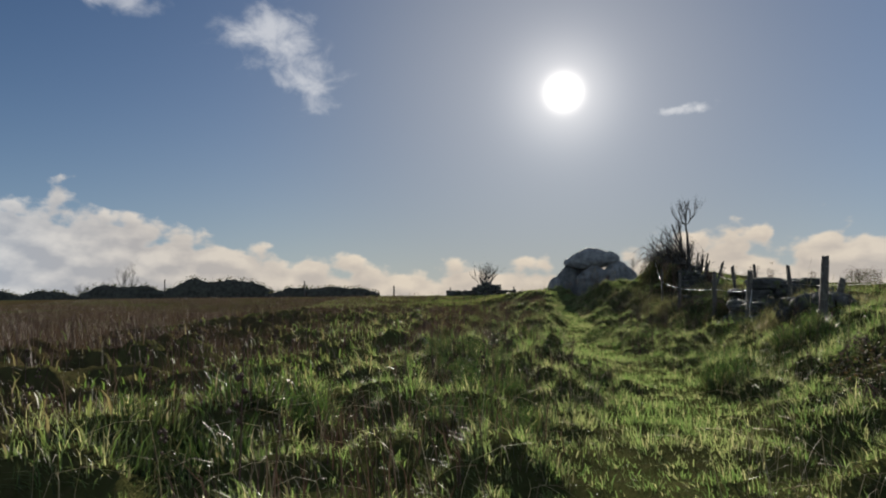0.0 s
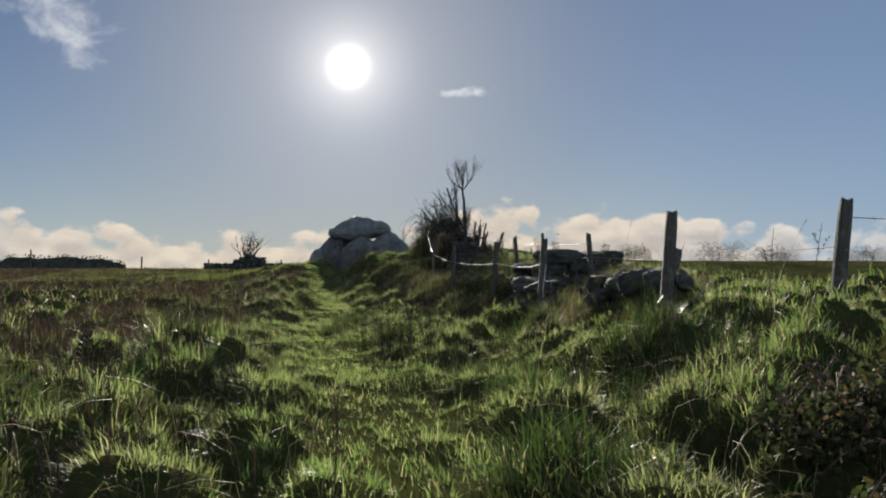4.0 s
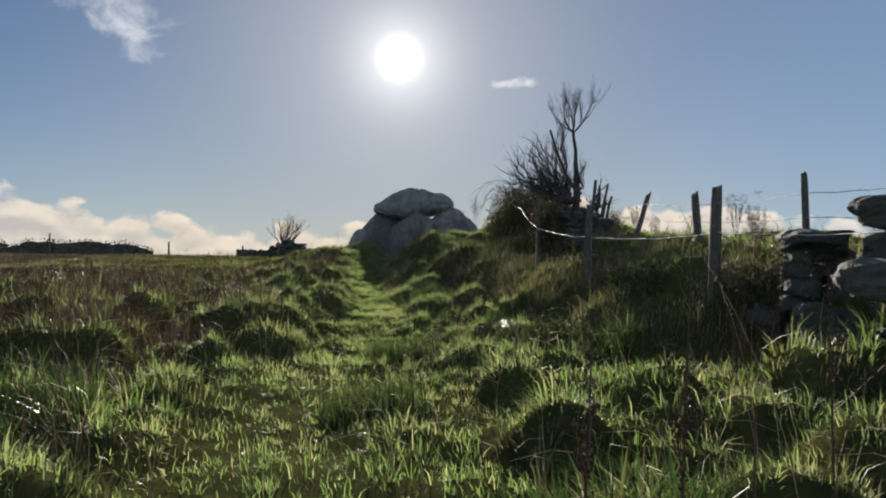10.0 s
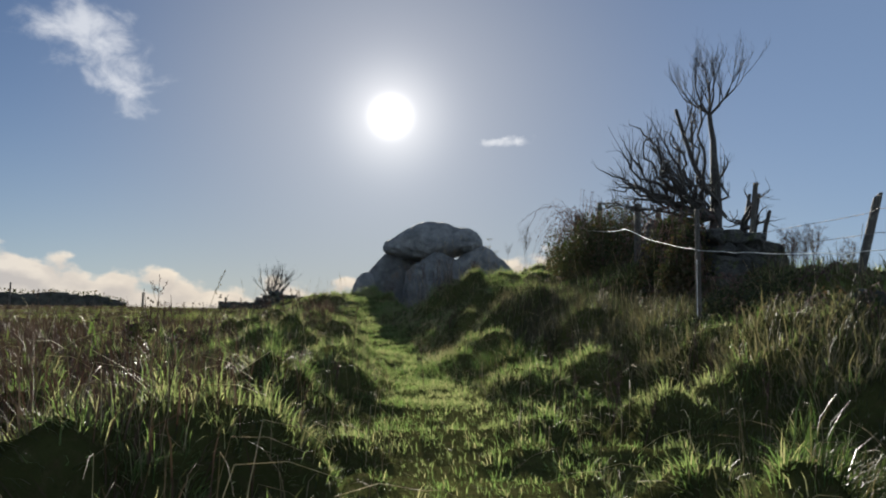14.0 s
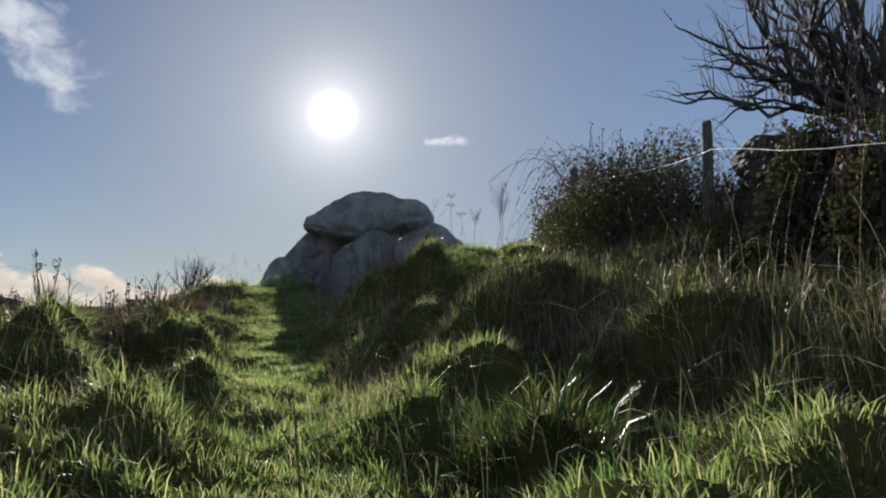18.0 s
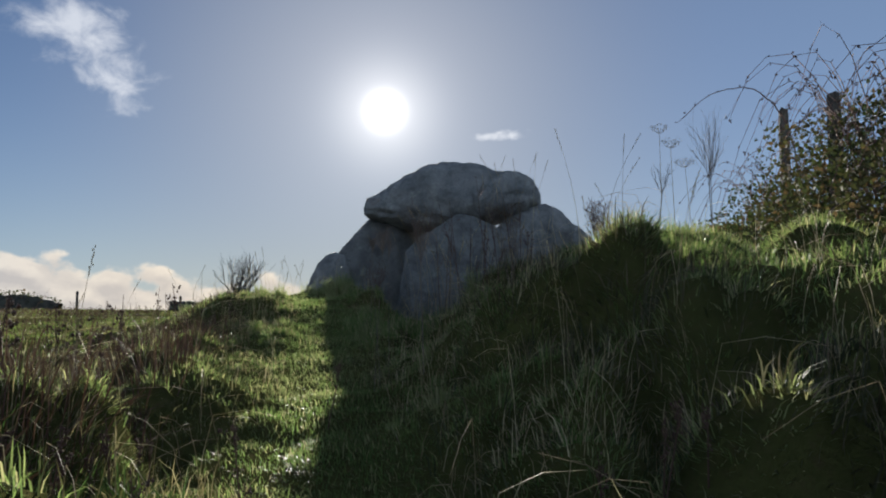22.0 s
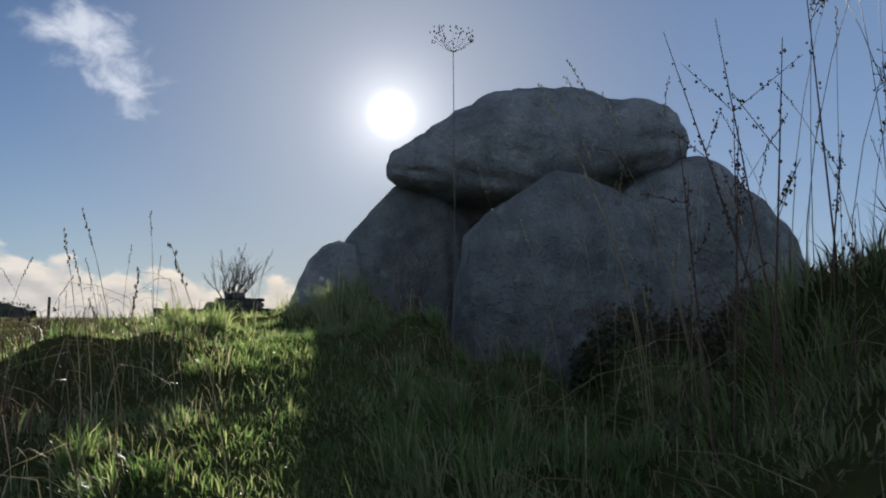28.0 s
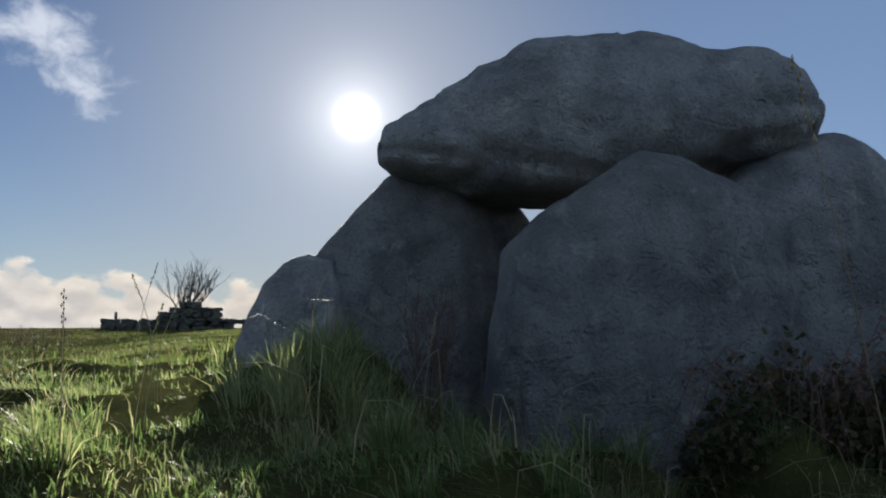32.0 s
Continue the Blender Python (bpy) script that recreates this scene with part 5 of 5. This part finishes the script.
def plant(kind, name, label, x, y, h, mat=STALK, category="dead plant", **kw):
    many = kind in (ragwort, fan_ragwort)
    tb, top_tb = [] if many else Tubes(), Tubes()
    kind(tb, top_tb, (0, 0, 0), h, prnd, **kw)
    e = empty(name, x, y, float(turf_z(x, y)) - 0.03, label, category, "dead stems in the grass")
    for one in tb if many else [tb]:
        part("stem", one.mesh("stem", mat), e)
    tagged(part("seed_head", top_tb.mesh("seed_head", mat), e), kind="stuff")
    return e


for x_, y_, top_, wide_, rays_, deep_ in ((6.735, 38.36, 2.98, 0.14, 12, 0.42), (6.39, 38.38, 2.75, 0.045, 6, 0.11), (6.465, 38.38, 2.83, 0.035, 6, 0.2), (6.515, 38.4, 2.79, 0.015, 3, 0.2), (9.5, 39.1, 4.02, 0.17, 9, 0.7), (9.58, 39.2, 3.9, 0.13, 6, 0.5), (9.2, 39.4, 3.6, 0.11, 6, 0.3)):
    plant(fan_ragwort, "dead_ragwort", "tall dead ragwort with fanned stems and brown button heads", x_, y_, top_ - float(turf_z(x_, y_)) + 0.03, DRYWEED, wide=wide_, rays=rays_, depth=deep_, r=0.0018 if x_ < 6.6 else 0.0042)
plant(ragwort, "dead_ragwort", "tall branched dead ragwort with brown button heads", 8.0, 40.2, 0.75, DRYWEED)
plant(ragwort, "dead_ragwort", "tall branched dead ragwort with brown button heads", 7.3, 44.8, 0.7, WEED)
plant(umbel, "dead_hogweed", "dry hogweed stalk with a flat spoked seed head", 6.7, 40.75, 1.33, DRYWEED, r=0.0022)
plant(ragwort, "dead_ragwort", "small bare twiggy weed on the crest of the bank", 8.2, 38.6, 3.08 - float(turf_z(8.2, 38.6)), WEED)
for x_, y_, h_ in ((8.3, 37.8, 0.85), (8.15, 37.3, 0.75), (8.4, 37.5, 0.7), (10.1, 27.2, 0.6), (11.3, 27.4, 0.7)):
    plant(umbel, "dead_hogweed", "dry hogweed stalk with a flat spoked seed head", x_, y_, h_, r=0.0024, spread_=0.05)
for x_, y_, h_ in ((10.5, 31.15, 0.5), (10.7, 31.5, 0.6), (11.15, 31.6, 0.5), (11.35, 27.6, 0.5), (11.1, 29.1, 0.55), (11.5, 31.4, 0.5)):
    plant(ragwort, "dead_ragwort", "bare branched weed beside the ruined wall", x_, y_, h_, WEED)
for x_, y_, h_ in ((7.55, 40.3, 1.3), (7.66, 40.45, 1.2), (7.72, 40.2, 1.05), (7.85, 40.5, 1.1)):
    plant(dock, "dead_dock", "tall dead dock stem with dark brown seed whorls", x_, y_, h_, WEED)
for i in range(16):
    y_ = 38.6 + 4.0 * prnd.random()
    x_ = float(edge_x(y_)) - 0.75 + 0.9 * prnd.random()
    plant(dock, "dead_dock", "dead dock stem with dark brown seed whorls", x_, y_, 0.55 + 0.5 * prnd.random(), WEED)
for i in range(6):
    x_, y_ = 9.6 + 2.5 * prnd.random(), 24 + 8 * prnd.random()
    plant(ragwort, "dead_ragwort", "bare branched weed on the far side of the fence", x_, y_, 0.4 + 0.35 * prnd.random(), WEED)

for cx, cy, n_, sp in ((4.55, 16.4, 34, 0.32), (6.7, 20.6, 22, 0.6), (1.2, 9.5, 22, 0.8), (5.3, 11.5, 14, 0.5), (2.2, 24.5, 12, 0.7), (3.2, 33.0, 22, 0.9), (3.8, 37.5, 24, 0.8), (3.4, 29.0, 18, 0.8), (6.6, 28.0, 16, 0.6), (5.0, 35.8, 14, 0.35), (4.5, 34.7, 14, 0.35), (6.75, 34.9, 6, 0.15)):
    for i in range(n_):
        plant(dock, "dead_dock", "dead dock stem with dark brown seed whorls", cx + prnd.normal(0, sp), cy + prnd.normal(0, sp), (0.4 + 0.35 * prnd.random()) * (1.3 if cy in (16.4, 11.5) else 0.72 if cy > 32 else 1.0), WEED)

tall = Tubes()
for i in range(200):
    y_ = 12 + 34 * prnd.random()
    side = prnd.random() < 0.55
    x_ = float(edge_x(y_)) - 0.9 + 1.6 * prnd.random() if side else float(track_x(y_)) + prnd.choice((-1, 1)) * (0.95 + 2.0 * prnd.random())
    seed_grass(tall, (x_, y_, float(turf_z(x_, y_))), 0.35 + 0.5 * prnd.random(), prnd)
for i in range(12):
    y_ = 43.2 + 2.6 * prnd.random()
    x_ = 4.4 + 2.6 * prnd.random()
    seed_grass(tall, (x_, y_, float(turf_z(x_, y_))), 0.35 + 0.35 * prnd.random(), prnd)
for i in range(26):
    y_ = 40.3 + 1.8 * prnd.random()
    x_ = 7.15 + 1.2 * prnd.random()
    seed_grass(tall, (x_, y_, float(turf_z(x_, y_))), 0.75 + 0.55 * prnd.random(), prnd)
for i in range(9):
    y_ = 40.6 + 1.6 * prnd.random()
    x_ = 5.2 + 0.8 * prnd.random()
    seed_grass(tall, (x_, y_, float(turf_z(x_, y_))), 0.45 + 0.35 * prnd.random(), prnd)
for x_, y_, h_, ln_ in ((7.33, 40.7, 1.12, 0.32), (7.5, 40.72, 1.2, 0.36), (7.6, 40.85, 1.1, 0.3), (7.42, 40.9, 1.0, 0.22), (7.7, 41.1, 1.25, 0.38), (7.28, 40.95, 0.95, 0.12), (7.55, 41.2, 1.15, 0.18)):
    seed_grass(tall, (x_, y_, float(turf_z(x_, y_))), h_, prnd, 0.0026, math.pi + prnd.normal(0, 0.3), ln_)
seed_grass(tall, (6.12, 40.25, float(turf_z(6.12, 40.25))), 0.83, prnd)
tagged(new("seed_grass", tall.mesh("seed_grass", STALK)), "tall dry grass stems with drooping seed heads", "grass", kind="stuff")

bent = Tubes()
for i in range(2800):
    y_ = 3 + 42 * prnd.random()
    x_ = float(track_x(y_)) + prnd.choice((-1, 1)) * (0.35 + 2.4 * prnd.random())
    if not clear_of_stones(x_, y_):
        continue
    a, L = prnd.random() * 2 * np.pi, 0.22 + 0.38 * prnd.random()
    w = np.array([math.cos(a), math.sin(a), 0.0])
    p = np.array((x_, y_, float(turf_z(x_, y_))))
    knee = p + w * L * 0.12 + (0, 0, L * (0.35 + 0.35 * prnd.random()))
    tip = knee + w * L * 0.55 + (0, 0, L * prnd.normal(-0.1, 0.15))
    bent.tube([p, (p + knee) / 2 - w * 0.01, knee, (knee + tip) / 2 + (0, 0, 0.025), tip], [0.0017, 0.0017, 0.0015, 0.0012, 0.0008], 3)
tagged(new("bent_dry_stems", bent.mesh("bent_dry_stems", STALK)), "pale dry grass stems bent over across the tussocks", "grass", kind="stuff")

docks = Tubes()
for i in range(1100):
    y_ = 4 + 66 * prnd.random() ** 0.8
    x_ = float(track_x(y_)) - 1.6 - 26 * prnd.random() ** 1.2
    h_ = 0.3 + 0.4 * prnd.random()
    b_ = np.array((x_, y_, float(turf_z(x_, y_))))
    docks.tube([b_, b_ + (prnd.normal(0, 0.04), prnd.normal(0, 0.04), h_)], [0.006, 0.003], 3)
    for k in range(7):
        docks.blob(b_ + np.array([prnd.normal(0, 0.02), prnd.normal(0, 0.02), h_ * (0.5 + 0.5 * prnd.random())]), 0.014)
tagged(new("dead_weeds", docks.mesh("dead_weeds", WEED)), "brown dead weeds standing thick over the pasture", "weeds", kind="stuff")


# ---------------------------------------------------------------- far side of the field
def bare_tree(x, y, z, h, seed, label, stems=4, r=0.06):
    e = empty("small_tree", x, y, z, label, "tree", "distant trees")
    rnd = np.random.default_rng(seed)
    tb = Tubes()
    for i in range(stems):
        a = i * 2.4 + rnd.random()
        branch(tb, (math.cos(a) * 0.15, math.sin(a) * 0.15, -0.2), (math.cos(a) * 0.36, math.sin(a) * 0.36, 1), h * 0.45, r * h / 3, 3, rnd, 0.5, 0.25, 0.14, 3, 0.6)
    part("crown", tb.mesh("crown", BARK), e)
    return e


bare_tree(4.35, 80.0, 3.45, 2.7, 51, "small bare thorn tree on a stone heap at the field's edge", 9, 0.06)
bare_tree(-37.5, 95.5, 2.4, 4.6, 52, "small bare tree behind the far hedge", 3)
bare_tree(-42.5, 95.5, 2.4, 3.0, 53, "low bare bush behind the far hedge", 4)


HEDGE = plain("hedge_bank_growth", (0.03, 0.03, 0.022), 0.95, 0.0, 0.5, 2.0)


def hedge(x0, x1, y0, h, seed, label):
    """A distant stone-faced hedge bank with a ragged scrubby crest."""
    e = empty("field_hedge", (x0 + x1) / 2, y0, 2.75, label, "hedge", "far field boundary")
    rnd = np.random.default_rng(seed)
    n = int((x1 - x0) / 0.35)
    xs = np.linspace(x0, x1, n)
    crest = h * (0.8 + 0.3 * vnoise(xs * 0.5, xs * 0, seed) + 0.12 * rnd.random(n)) * np.clip(np.minimum(xs - x0, x1 - xs) / 5.0 + 0.5, 0, 1)
    prof = [(-0.7, 0.0), (-0.55, 0.6), (-0.25, 0.97), (0.25, 1.0), (0.55, 0.6), (0.7, 0.0)]
    v = np.array([(xs[i] - e.location.x + rnd.normal(0, 0.05), yy + rnd.normal(0, 0.06), -0.1 + zz * crest[i] + rnd.normal(0, 0.03)) for i in range(n) for yy, zz in prof])
    k = len(prof)
    i = np.arange(n * k).reshape(n, k)
    q = np.stack((i[:-1, :-1], i[1:, :-1], i[1:, 1:], i[:-1, 1:]), -1).reshape(-1, 4)
    part("bank", mesh_of("bank", v, [q], HEDGE), e, "rough stone-faced bank")
    m = n * 26
    px = x0 + (x1 - x0) * rnd.random(m)
    pc = np.interp(px, xs, crest)
    p = np.stack((px - e.location.x, rnd.normal(0, 0.3, m), pc * (0.55 + 0.55 * rnd.random(m))), -1)
    al = rnd.normal(0, 1, (m, 3))
    al /= np.linalg.norm(al, axis=1)[:, None]
    si = np.cross(al, rnd.normal(0, 1, (m, 3)))
    L = (0.1 + 0.12 * rnd.random(m))[:, None]
    vv = np.stack((p, p + al * L * 0.5 + si * L * 0.25, p + al * L, p + al * L * 0.5 - si * L * 0.25), 1)
    j = np.arange(m)[:, None] * 4
    tagged(part("scrub", mesh_of("scrub", vv.reshape(-1, 3), [j + np.array([[0, 1, 2, 3]])], BRAMBLE_LEAF), e, "dark gorse and bramble scrub"), kind="stuff")
    return e


hedge(-47, -40.5, 90, 1.3, 61, "distant dark hedge bank, low and ragged")
hedge(-40.3, -30.2, 90, 1.9, 62, "distant dark hedge bank overgrown with scrub")
hedge(-30, -18.4, 88, 2.2, 63, "distant dark hedge bank overgrown with scrub")
hedge(-18.9, -6.6, 87, 1.25, 64, "distant dark hedge bank, low and ragged")
hedge(-80, -47.5, 92, 1.2, 66, "distant dark hedge bank, low and ragged")

for i, (x_, y_, t_) in enumerate(((-4.75, 82.36, 3.9), (1.0, 82.0, 3.65), (-14.5, 86.0, 4.6), (-30.0, 87.5, 5.0), (7.6, 84.0, 3.7))):
    fence_post(x_, y_, t_, 0, 0, 0.07, 90 + i, label="distant slim fence stake at the field's edge")


def far_bush(x, y, s, seed):
    e = bramble_mound(x, y, float(land(x, y)) - 0.2, s, s * 0.9, s * 0.8, seed, 2200, 40, "distant wind-bent scrub bush in the next field")
    return e


for i, (x_, y_, s_) in enumerate(((26.0, 41.0, 1.5), (29.5, 41.5, 1.3), (33.5, 40.0, 1.4), (24.0, 46.0, 1.2))):
    far_bush(x_, y_, s_, 120 + i)

# ---- from the plan's units to metres
for ob in list(scene.objects):
    if ob.parent is None and ob not in (cam, sun):
        ob.matrix_basis = Matrix.Scale(SCALE, 4) @ ob.matrix_basis
